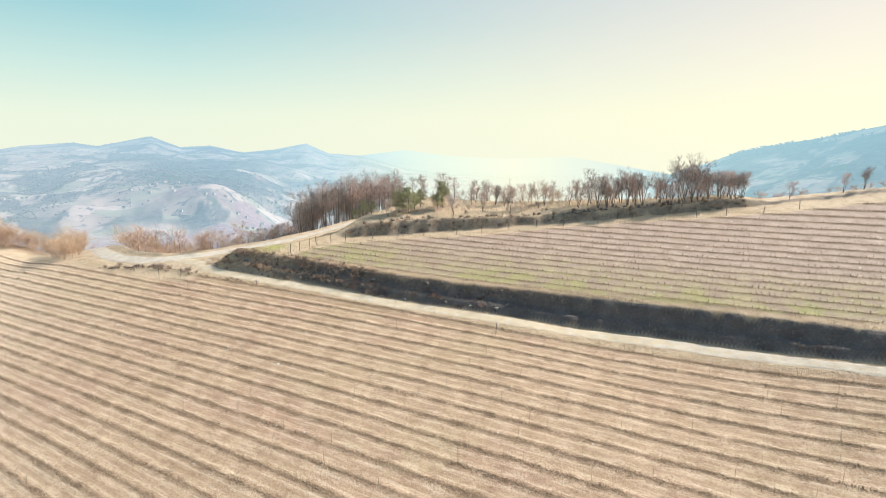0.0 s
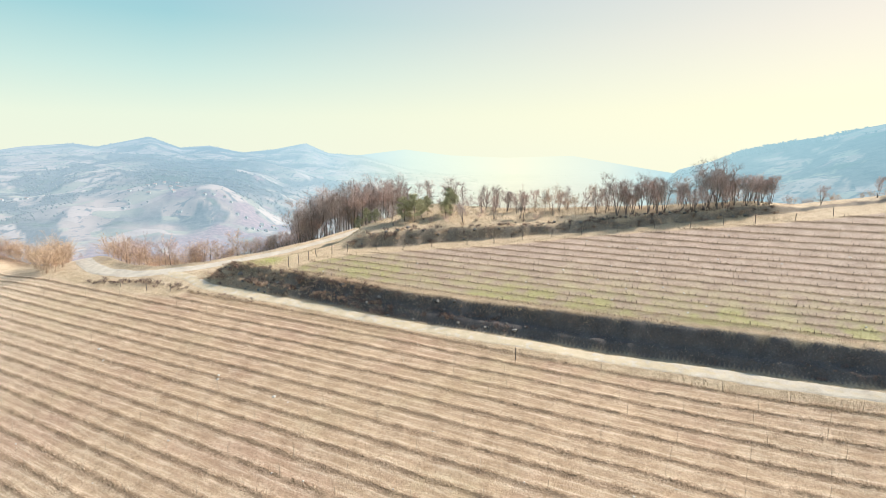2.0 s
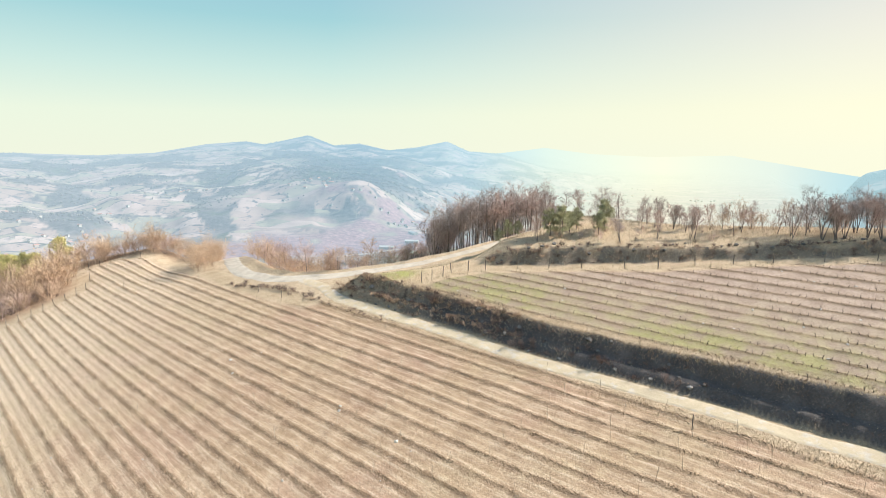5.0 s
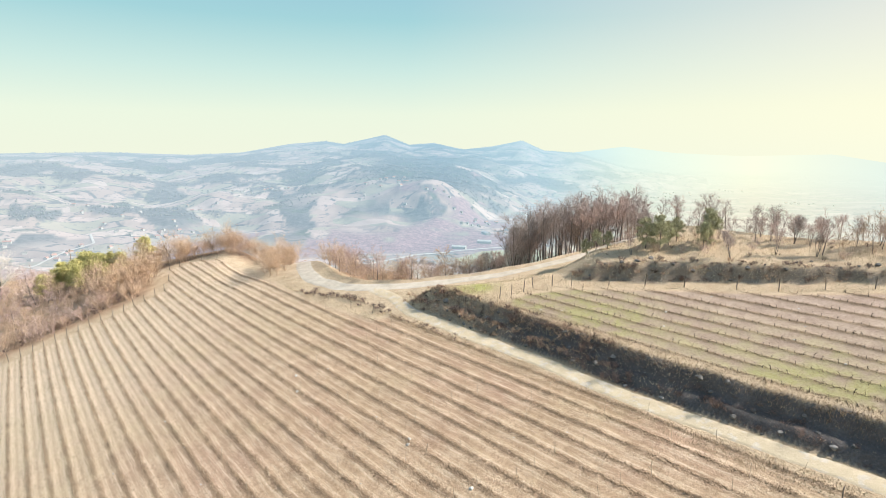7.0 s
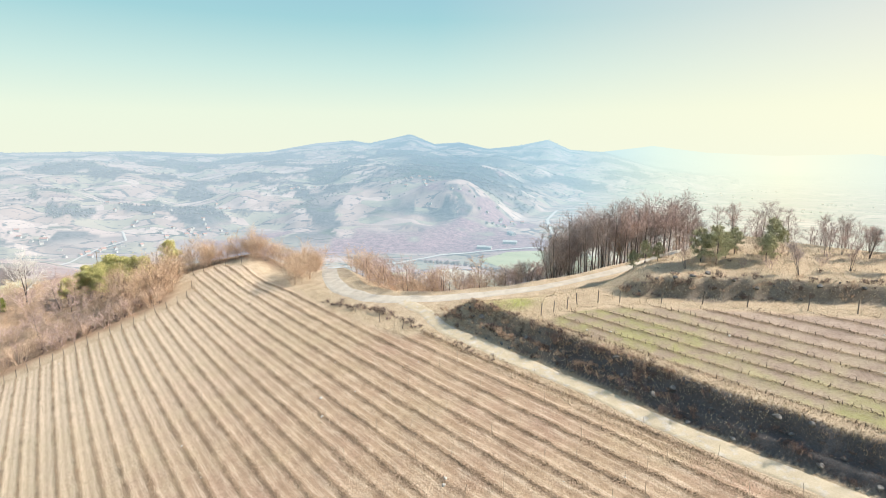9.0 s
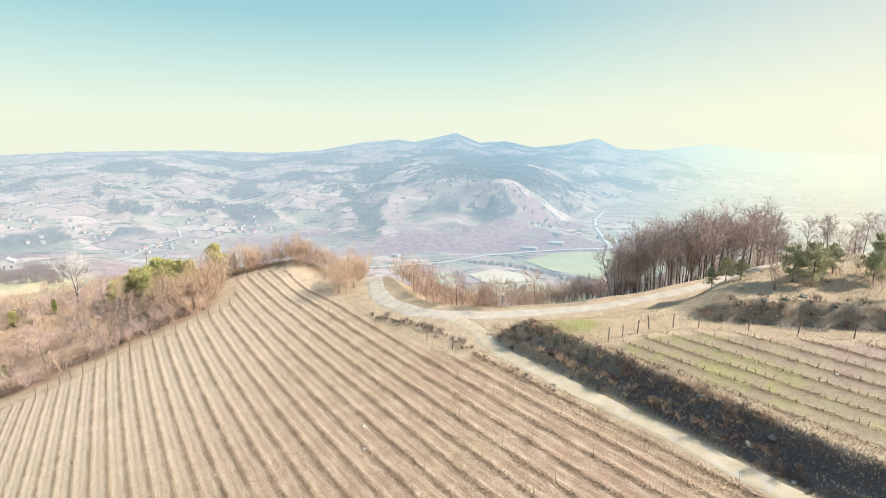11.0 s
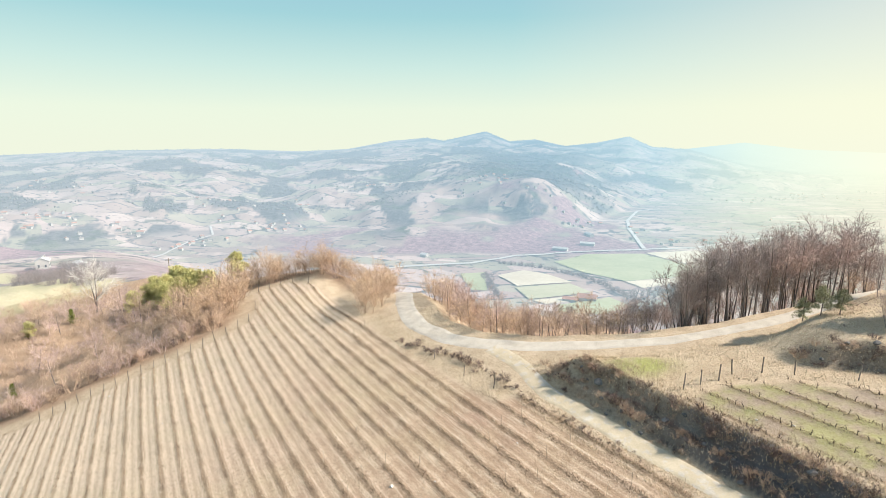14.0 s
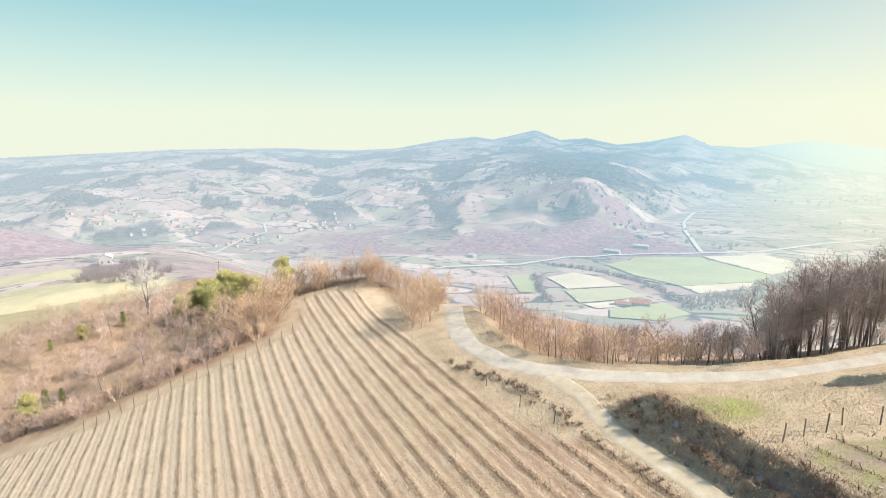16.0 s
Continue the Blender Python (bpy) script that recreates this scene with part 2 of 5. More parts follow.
LOW_VINEYARD = [(-84, 77.5), (-74, 82.5), (-66, 90.5), (-58.5, 97), (-54, 104), (-57, 113), (-62, 120.5), (-56, 124.5), (-47, 119), (-38, 108), (-26, 92), (-21.5, 86.5), (-9.5, 75.5), (-6, 76), (20, 50), (37, 33.5), (52, 20.5), (78, 0), (95, -15), (60, -60), (-90, -60), (-140, 20)]
HIGH_VINEYARD = [(7.5, 70.5), (13, 73.0), (19, 73.4), (33, 69.6), (43.5, 66.0), (59.5, 62.6), (73, 58.6), (85, 53.8), (105, 47.2), (170, 30), (170, -70), (118, -52), (75, 10.5), (58.4, 23.9), (45.2, 35.2), (30.3, 49.0), (15.0, 63.5)]


def grid_mesh(name, gx, gy, fz):
    X, Y = np.meshgrid(gx, gy)
    Z = fz(X, Y)
    ny, nx = X.shape
    co = np.stack([X, Y, Z], -1).reshape(-1, 3).astype(np.float32)
    i = np.arange(nx * ny).reshape(ny, nx)
    quads = np.stack([i[:-1, :-1], i[:-1, 1:], i[1:, 1:], i[1:, :-1]], -1).reshape(-1, 4)
    return mesh_from(name, co, quads), X, Y, Z


def mesh_from(name, co, faces, smooth=True):
    """A mesh from numpy arrays of corners and of faces that all have the same number of corners."""
    me = bpy.data.meshes.new(name)
    n = faces.shape[1]
    me.vertices.add(len(co))
    me.vertices.foreach_set("co", np.ascontiguousarray(co, np.float32).ravel())
    me.loops.add(faces.size)
    me.loops.foreach_set("vertex_index", np.ascontiguousarray(faces, np.int32).ravel())
    me.polygons.add(len(faces))
    me.polygons.foreach_set("loop_start", np.arange(0, faces.size, n, dtype=np.int32))
    me.polygons.foreach_set("loop_total", np.full(len(faces), n, np.int32))
    me.update(calc_edges=True)
    me.polygons.foreach_set("use_smooth", np.full(len(faces), smooth, bool))
    me.validate()
    return me


def mask(me, name, values):
    a = me.attributes.new(name, "FLOAT", "POINT")
    a.data.foreach_set("value", np.ascontiguousarray(values, np.float32).ravel())


def spread(lo, hi, fine, reach):
    """Grid lines: even between lo and hi, ever wider apart out to reach."""
    mid = np.arange(lo, hi + fine / 2, fine)
    far, step_ = [], fine
    d = 0.0
    while d < reach:
        step_ = min(step_ * 1.09, 16)
        d += step_
        far.append(d)
    far = np.array(far)
    return np.concatenate([lo - far[::-1], mid, hi + far])


def ground_height(x, y):
    z = land(x, y)
    lowm = edge_mask(x, y, LOW_VINEYARD, 0.8)
    highm = edge_mask(x, y, HIGH_VINEYARD, 0.8)
    f = rows_low(x, y)
    f = np.abs(f - np.round(f))
    g = rows_high(x, y)
    g = np.abs(g - np.round(g))
    rough = 0.6 + 0.9 * fbm(x / 1.1, y / 1.1, 2, 77)
    z = z + 0.12 * np.exp(-(f / 0.13) ** 2) * lowm * rough + 0.05 * fbm(x / 0.9, y / 0.9, 2, 78) * np.maximum(lowm, highm) + 0.10 * np.exp(-(g / 0.13) ** 2) * highm
    r = np.hypot(x, y - 30)
    return z - 6 * step(225, 265, r)


def edge_mask(x, y, poly, soft):
    d = to_line(x, y, poly + poly[:1])[0]
    return np.where(inside(x, y, poly), step(0, soft, d), 0.0)


# ground: dry grass and tilled earth, one material led by where it is worked
ground_mat, nt, p, _ = material("dry_ground", 0.95)
pos = position(nt)
n_big, n_mid, n_fine = noise_tex(nt, pos, 0.05, 3), noise_tex(nt, pos, 0.45, 5), noise_tex(nt, pos, 5.0, 6, 0.7)
speck = noise_tex(nt, pos, 14.0, 4, 0.75)
clod = noise_tex(nt, pos, 3.2, 5, 0.75)
f = math_node(nt, "ADD", math_node(nt, "MULTIPLY", n_mid, 0.45), math_node(nt, "MULTIPLY", n_fine, 0.55))
soil = ramp(nt, f, [(0.30, (0.29, 0.19, 0.115)), (0.45, (0.455, 0.325, 0.205)), (0.58, (0.60, 0.45, 0.30)), (0.75, (0.75, 0.595, 0.425))])
reddish = ramp(nt, f, [(0.3, (0.31, 0.19, 0.125)), (0.5, (0.48, 0.32, 0.22)), (0.75, (0.64, 0.46, 0.33))])
soil = mix(nt, map_range(nt, n_big, 0.48, 0.62), soil, reddish)
lane_at = math_node(nt, "ABSOLUTE", math_node(nt, "SUBTRACT", math_node(nt, "FRACT", math_node(nt, "ADD", attribute(nt, "lane"), 0.5)), 0.5))
course = nt.nodes.new("ShaderNodeCombineXYZ")
nt.links.new(math_node(nt, "MULTIPLY", attribute(nt, "lane"), 9.0), course.inputs[0])
nt.links.new(math_node(nt, "MULTIPLY", attribute(nt, "run"), 0.30), course.inputs[1])
streak = noise_tex(nt, course.outputs[0], 1.0, 3, 0.6)
low_at = attribute(nt, "low")
field_of = math_node(nt, "MULTIPLY", attribute(nt, "field"), 0.8)
row = math_node(nt, "MULTIPLY", attribute(nt, "row"), math_node(nt, "SUBTRACT", 1.0, low_at))
ridge = ramp(nt, f, [(0.3, (0.15, 0.105, 0.07)), (0.5, (0.30, 0.215, 0.14)), (0.72, (0.52, 0.39, 0.26))])
soil = mix(nt, map_range(nt, attribute(nt, "bleach"), 0.0, 1.0, 0.0, 0.7), soil, (0.83, 0.70, 0.515))
soil = mix(nt, math_node(nt, "MULTIPLY", low_at, map_range(nt, streak, 0.50, 0.66, 0.0, 0.6)), soil, (0.80, 0.66, 0.48))
soil = mix(nt, math_node(nt, "MULTIPLY", low_at, map_range(nt, streak, 0.44, 0.30, 0.0, 0.55)), soil, (0.36, 0.25, 0.16))
worn = math_node(nt, "ADD", lane_at, math_node(nt, "ADD", math_node(nt, "MULTIPLY", math_node(nt, "SUBTRACT", streak, 0.5), 0.20), math_node(nt, "ADD", math_node(nt, "MULTIPLY", math_node(nt, "SUBTRACT", n_fine, 0.5), 0.5), math_node(nt, "MULTIPLY", math_node(nt, "SUBTRACT", clod, 0.5), 0.35))))
worn = math_node(nt, "ADD", worn, math_node(nt, "MULTIPLY", math_node(nt, "SUBTRACT", n_mid, 0.5), 0.16))
clods = ramp(nt, f, [(0.3, (0.25, 0.165, 0.105)), (0.5, (0.40, 0.275, 0.18)), (0.72, (0.58, 0.43, 0.30))])
strong = math_node(nt, "MULTIPLY", low_at, map_range(nt, attribute(nt, "bleach"), 0.0, 1.0, 1.0, 0.5))
soil = mix(nt, math_node(nt, "MULTIPLY", strong, map_range(nt, worn, 0.23, 0.12, 0.0, 0.55)), soil, clods)
edge = math_node(nt, "ABSOLUTE", math_node(nt, "SUBTRACT", worn, 0.26))
soil = mix(nt, math_node(nt, "MULTIPLY", low_at, map_range(nt, edge, 0.05, 0.01, 0.0, 0.3)), soil, (0.84, 0.71, 0.53))
soil = mix(nt, math_node(nt, "MULTIPLY", math_node(nt, "SUBTRACT", 1.0, low_at), field_of), soil, ramp(nt, f, [(0.3, (0.29, 0.225, 0.175)), (0.5, (0.44, 0.35, 0.285)), (0.75, (0.59, 0.49, 0.405))]))
soil = mix(nt, math_node(nt, "MULTIPLY", low_at, map_range(nt, worn, 0.38, 0.47, 0.0, 0.42)), soil, clods)
soil = mix(nt, math_node(nt, "MULTIPLY", strong, map_range(nt, worn, 0.105, 0.06, 0.0, 0.8)), soil, ridge)
ragged = math_node(nt, "ADD", row, math_node(nt, "ADD", math_node(nt, "MULTIPLY", math_node(nt, "SUBTRACT", n_fine, 0.5), 1.5), math_node(nt, "MULTIPLY", math_node(nt, "SUBTRACT", speck, 0.5), 1.3)))
soil = mix(nt, map_range(nt, ragged, 0.42, 0.82, 0.0, 0.9), soil, ridge)
straw = ramp(nt, f, [(0.3, (0.38, 0.28, 0.18)), (0.5, (0.58, 0.46, 0.31)), (0.75, (0.74, 0.62, 0.45))])
green = ramp(nt, f, [(0.3, (0.22, 0.205, 0.085)), (0.5, (0.36, 0.335, 0.15)), (0.75, (0.51, 0.465, 0.25))])
field = attribute(nt, "field")
sward = mix(nt, math_node(nt, "MULTIPLY", attribute(nt, "green"), map_range(nt, n_mid, 0.38, 0.62, 0.15, 1.0)), soil, green)
c = mix(nt, field, straw, sward)
scrub = ramp(nt, f, [(0.3, (0.25, 0.17, 0.11)), (0.5, (0.42, 0.30, 0.20)), (0.75, (0.58, 0.46, 0.32))])
c = mix(nt, attribute(nt, "scrub"), c, scrub)
# bank earth, dark and grey: the shade on the steep side is in the colour
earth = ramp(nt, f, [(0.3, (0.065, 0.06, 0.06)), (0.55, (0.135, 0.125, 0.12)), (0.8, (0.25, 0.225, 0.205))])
c = mix(nt, math_node(nt, "MULTIPLY", attribute(nt, "lush"), map_range(nt, n_mid, 0.36, 0.56, 0.2, 0.95)), c, ramp(nt, f, [(0.3, (0.20, 0.23, 0.05)), (0.7, (0.46, 0.46, 0.17))]))
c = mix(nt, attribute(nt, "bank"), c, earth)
meadow = ramp(nt, n_big, [(0.35, (0.46, 0.405, 0.235)), (0.65, (0.57, 0.49, 0.31))])
c = mix(nt, attribute(nt, "meadow"), c, meadow)
c = mix(nt, map_range(nt, speck, 0.52, 0.66, 0.0, 0.42), c, (0.13, 0.09, 0.06))
c = mix(nt, map_range(nt, clod, 0.53, 0.66, 0.0, 0.42), c, (0.16, 0.11, 0.075))
c = mix(nt, map_range(nt, clod, 0.42, 0.28, 0.0, 0.30), c, (0.78, 0.64, 0.47))
c = mix(nt, 1.0, c, (0.97, 0.935, 0.925), "MULTIPLY")
nt.links.new(c, p.inputs["Base Color"])
bump(nt, p, n_fine, 0.11, 1.0)

gx = spread(-90, 112, 0.36, 240)
gy = spread(-6, 128, 0.36, 240)
me, X, Y, Z = grid_mesh("ground", gx, gy, ground_height)
low_m, high_m = edge_mask(X, Y, LOW_VINEYARD, 1.0), edge_mask(X, Y, HIGH_VINEYARD, 1.0)
s, u = (Y - X) * 0.70711, (X + Y) * 0.70711
d_road = to_line(X, Y, ROAD)[0]
brow_d = to_line(X, Y, BROW + BROW[:1])[0]
brow_in = inside(X, Y, BROW)
fl, fh = rows_low(X, Y), rows_high(X, Y)
fl, fh = np.abs(fl - np.round(fl)), np.abs(fh - np.round(fh))
mask(me, "field", np.maximum(low_m, high_m))
mask(me, "low", low_m)
mask(me, "lane", rows_low(X, Y))
mask(me, "run", s)
mask(me, "bleach", step(-5, -65, X + 10 * fbm(X / 25, Y / 25, 3, 66)))
# upper rows: dark weedy soil, with the ridges' shadow painted into the colour
mask(me, "row", 1.0 * np.exp(-(fh / 0.19) ** 2) * high_m)
near_bank = np.exp(-((u - track_u(s) - 9) / 8) ** 2)
greens = high_m * near_bank * (0.66 + 0.5 * step(-0.25, 0.15, fbm(X / 9, Y / 9, 3, 60))) + 0.16 * low_m * step(0.0, 0.4, fbm(X / 14, Y / 5, 3, 63))
greens = np.maximum(greens, np.exp(-(((X - 5.5) / 4.5) ** 2 + ((Y - 76) / 2.6) ** 2)))
mask(me, "green", greens)
mask(me, "lush", np.exp(-(((X - 5.6) / 3.6) ** 2 + ((Y - 76.2) / 2.4) ** 2) ** 2))
wild = np.where(inside(X, Y, LOW_VINEYARD), 0, step(1.5, 5, to_line(X, Y, LOW_VINEYARD + LOW_VINEYARD[:1])[0])) * step(-38, -44, X)
mask(me, "scrub", np.maximum(wild, np.where(brow_in, 0, step(0, 5, brow_d)) * step(1, 3, d_road)))
q = Y - (76 - 0.275 * (X - 19.7)) + 0.9 * fbm(X / 2.5, Y / 2.5, 4, 8)
# steep faces of bank and mound, where earth colour with painted shade goes
shaded_face = step(1.1, 1.6, u - track_u(s)) * step(4.9, 4.3, u - track_u(s) + 0.7 * fbm(X / 1.5, Y / 1.5, 3, 65)) * (1 - 0.55 * step(36, 50, s)) * step(2, 5, d_road) * step(58, 52, s)
shaded_face2 = step(-0.5, 0.1, q + 1.2 * fbm(X / 3, Y / 3, 3, 64)) * step(2.0, 1.3, q + 1.2 * fbm(X / 3, Y / 3, 3, 64)) * step(18, 24, X) * step(2, 4, d_road) * 0.65
mask(me, "bank", np.maximum(shaded_face, shaded_face2))


def meadow_at(x, y):
    m = step(1.0, 0.85, np.hypot((x + 205) / 70, (y - 165) / 62) + 0.25 * fbm(x / 50, y / 50, 3, 70))
    return np.maximum(m, step(1.0, 0.85, np.hypot((x + 325) / 60, (y - 250) / 40) + 0.25 * fbm(x / 50, y / 50, 3, 71)))


mead = meadow_at(X, Y)
mask(me, "meadow", mead)
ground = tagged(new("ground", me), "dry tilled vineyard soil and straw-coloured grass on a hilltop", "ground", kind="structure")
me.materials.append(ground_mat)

def haze_glow_over(nt, p, o, most=0.92):
    """Paints haze on a backdrop's surface as a glow that grows with distance from the hilltop."""
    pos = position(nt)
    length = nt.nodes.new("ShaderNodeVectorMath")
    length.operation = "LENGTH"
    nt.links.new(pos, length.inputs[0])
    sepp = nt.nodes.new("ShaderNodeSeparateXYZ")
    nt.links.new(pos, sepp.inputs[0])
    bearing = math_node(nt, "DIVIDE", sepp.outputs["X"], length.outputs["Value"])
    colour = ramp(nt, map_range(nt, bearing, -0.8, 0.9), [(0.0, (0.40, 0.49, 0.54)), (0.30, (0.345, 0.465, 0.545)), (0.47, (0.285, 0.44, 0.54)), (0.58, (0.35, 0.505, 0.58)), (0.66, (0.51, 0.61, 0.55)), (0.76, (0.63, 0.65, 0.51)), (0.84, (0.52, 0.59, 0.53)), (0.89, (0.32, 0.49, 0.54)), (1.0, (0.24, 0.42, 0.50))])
    # emission stands in for the haze; nothing here is a lamp
    haze_glow = nt.nodes.new("ShaderNodeEmission")
    nt.links.new(colour, haze_glow.inputs["Color"])
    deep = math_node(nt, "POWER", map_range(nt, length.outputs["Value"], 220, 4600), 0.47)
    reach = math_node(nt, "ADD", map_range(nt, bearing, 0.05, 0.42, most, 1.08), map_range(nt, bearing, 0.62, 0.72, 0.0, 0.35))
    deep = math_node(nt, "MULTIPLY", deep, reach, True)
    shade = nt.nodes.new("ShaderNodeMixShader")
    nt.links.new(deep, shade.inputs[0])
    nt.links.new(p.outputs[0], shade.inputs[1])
    nt.links.new(haze_glow.outputs[0], shade.inputs[2])
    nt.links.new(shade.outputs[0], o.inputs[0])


# far valley and hills, a backdrop with its haze painted in as emission
far_mat, nt, p, o = material("hills_painted_haze", 1.0)
p.inputs["Specular IOR Level"].default_value = 0.0
pos = position(nt)
flat = nt.nodes.new("ShaderNodeVectorMath")
flat.operation = "MULTIPLY"
flat.inputs[1].default_value = (0.6, 1.0, 0)
nt.links.new(pos, flat.inputs[0])
warp = nt.nodes.new("ShaderNodeTexNoise")
warp.inputs["Scale"].default_value = 0.006
nt.links.new(pos, warp.inputs["Vector"])
push = nt.nodes.new("ShaderNodeVectorMath")
push.operation = "MULTIPLY_ADD"
push.inputs[1].default_value = (60, 60, 0)
nt.links.new(warp.outputs["Color"], push.inputs[0])
nt.links.new(flat.outputs[0], push.inputs[2])
cells = nt.nodes.new("ShaderNodeTexVoronoi")
cells.inputs["Scale"].default_value = 0.025
nt.links.new(push.outputs[0], cells.inputs["Vector"])
tone = nt.nodes.new("ShaderNodeSeparateColor")
nt.links.new(cells.outputs["Color"], tone.inputs[0])
plots = ramp(nt, tone.outputs[0], [(0.0, (0.42, 0.31, 0.28)), (0.3, (0.58, 0.44, 0.40)), (0.45, (0.40, 0.36, 0.28)), (0.6, (0.51, 0.39, 0.36)), (0.75, (0.34, 0.33, 0.25)), (0.9, (0.64, 0.51, 0.46))], "CONSTANT")
plots = mix(nt, 0.12, plots, (0.50, 0.405, 0.335, 1))
grain = noise_tex(nt, pos, 0.06, 7, 0.8)
plots = mix(nt, map_range(nt, grain, 0.42, 0.62, 0.0, 0.45), plots, (0.40, 0.33, 0.27, 1))
wood = ramp(nt, grain, [(0.36, (0.07, 0.075, 0.08)), (0.64, (0.21, 0.20, 0.20))])
heather = ramp(nt, noise_tex(nt, pos, 0.10, 6, 0.8), [(0.38, (0.21, 0.14, 0.148)), (0.62, (0.42, 0.29, 0.30))])
evergreen = ramp(nt, grain, [(0.36, (0.05, 0.065, 0.05)), (0.64, (0.17, 0.19, 0.15))])
wood = mix(nt, map_range(nt, noise_tex(nt, pos, 0.008, 6, 0.65), 0.55, 0.6), wood, evergreen)
hedge = nt.nodes.new("ShaderNodeTexVoronoi")
hedge.feature = "DISTANCE_TO_EDGE"
hedge.inputs["Scale"].default_value = 0.025
nt.links.new(push.outputs[0], hedge.inputs["Vector"])
broken = map_range(nt, noise_tex(nt, pos, 0.018, 5, 0.7), 0.47, 0.56)
lines = math_node(nt, "MULTIPLY", map_range(nt, hedge.outputs["Distance"], 0.09, 0.04), broken)
dots = map_range(nt, noise_tex(nt, pos, 0.075, 3, 0.6), 0.60, 0.66, 0.0, 0.8)
wooded = math_node(nt, "MAXIMUM", attribute(nt, "grove"), math_node(nt, "MAXIMUM", lines, dots))
wooded = math_node(nt, "MAXIMUM", wooded, attribute(nt, "wood"))
wood = mix(nt, attribute(nt, "wood"), wood, heather)
wooded = math_node(nt, "MULTIPLY", wooded, math_node(nt, "SUBTRACT", 1.0, attribute(nt, "open")))
c = mix(nt, wooded, plots, wood)
c = mix(nt, attribute(nt, "meadow"), c, ramp(nt, grain, [(0.35, (0.46, 0.405, 0.235)), (0.65, (0.57, 0.49, 0.31))]))
nt.links.new(c, p.inputs["Base Color"])
bump_far = noise_tex(nt, pos, 0.03, 5, 0.7)
bump(nt, p, bump_far, 3.0, 0.5)
haze_glow_over(nt, p, o)

az = np.radians(np.linspace(72, -78, 560))
rr = 205 * (4750 / 205) ** np.linspace(0, 1, 210)
A, R = np.meshgrid(az, rr)
fx, fy = -np.sin(A) * R, 30 + np.cos(A) * R
fz = land(fx, fy) - 5 * step(262, 225, R)
i = np.arange(A.size).reshape(A.shape)
quads = np.stack([i[:-1, :-1], i[1:, :-1], i[1:, 1:], i[:-1, 1:]], -1).reshape(-1, 4)
me = mesh_from("backdrop_hills", np.stack([fx, fy, fz], -1).reshape(-1, 3), quads)
deg = np.degrees(A)
slopes = step(620, 420, R) * step(-10, 6, 40 - deg)
def grove_at(x, y):
    """Where woods and hedgerows stand on the far hills: 0 to 1."""
    a, r = np.degrees(np.arctan2(-x, y - 30)), np.hypot(x, y - 30)
    big = step(0.0, 0.06, fbm(a * 28 / 105, r / 130, 5, 95) + 0.3 * fbm(x / 520, y / 520, 3, 94) + 0.02)
    line = step(0.030, 0.018, np.abs(fbm(x / 150, y / 110, 3, 97))) * step(-0.05, 0.05, fbm(x / 90, y / 90, 3, 98))
    flank = step(-40, -44, a) * step(0.25, 0.1, fbm(x / 160, y / 160, 4, 99) + 0.35 * step(-52, -57, a))
    gully = step(9.5, 4.5, np.abs(a - 0.5 - 3.0 * fbm(x / 300, y / 300, 3, 93))) * step(1350, 1600, np.hypot(x, y)) * step(3000, 2400, np.hypot(x, y)) * step(-0.25, -0.05, fbm(x / 140, y / 140, 4, 92))
    return np.maximum(np.maximum(big, line), np.maximum(flank, gully))


def clearing_at(x, y):
    """The terraces and the broad pale fields on the shoulder of the spur."""
    terraces = np.exp(-(((x + 150) / 95) ** 2 + ((y - 1190) / 80) ** 2) ** 2)
    shoulder = np.exp(-(((x + 230) / 170) ** 2 + ((y - 1420) / 105) ** 2) ** 2)
    return np.maximum(terraces, shoulder * step(-0.3, -0.15, fbm(x / 90, y / 90, 3, 89)))


def purple_at(x, y):
    """Where the purplish bare woods stand: the spur, the near slopes and the hill beside the meadow."""
    r, a = np.hypot(x, y - 30), np.degrees(np.arctan2(-x, y - 30))
    rim = np.interp(a, [-13, -10, -6, -2, 2, 6, 12, 20, 28, 36], [880, 1010, 1190, 1330, 1330, 1180, 1150, 1100, 1020, 930])
    ragged = r + 480 * fbm(x / 130, y / 130, 5, 81)
    spur = step(-14, -11, a) * step(36, 28, a) * step(900, 945, r) * step(40, -40, ragged - rim) * step(-0.26, -0.14, fbm(x / 110, y / 110, 4, 80))
    terrace = np.exp(-(((x + 150) / 95) ** 2 + ((y - 1190) / 100) ** 2) ** 2)
    hill = np.exp(-(((x + 760) / 180) ** 2 + ((y - 520) / 160) ** 2)) > 0.3 + 0.5 * fbm(x / 60, y / 60, 3, 86)
    return np.maximum(spur * (1 - terrace), hill)


mask(me, "wood", np.maximum(purple_at(fx, fy), slopes))
mask(me, "grove", grove_at(fx, fy) * step(700, 950, R) * (0.3 + 0.7 * step(-146, -132, fz)))
mask(me, "meadow", meadow_at(fx, fy))
mask(me, "open", clearing_at(fx, fy) * 0.85)
me.materials.append(far_mat)
tagged(new("backdrop_hills", me), "hills with patchwork fields and bare woods, blue haze painted in as glow", "hills", kind="structure")


def wood_mat(name, stops):
    m, nt, p, o = material(name, 1.0)
    p.inputs["Specular IOR Level"].default_value = 0.0
    isle = nt.nodes.new("ShaderNodeNewGeometry").outputs["Random Per Island"]
    nt.links.new(ramp(nt, isle, stops), p.inputs["Base Color"])
    haze_glow_over(nt, p, o)
    return m


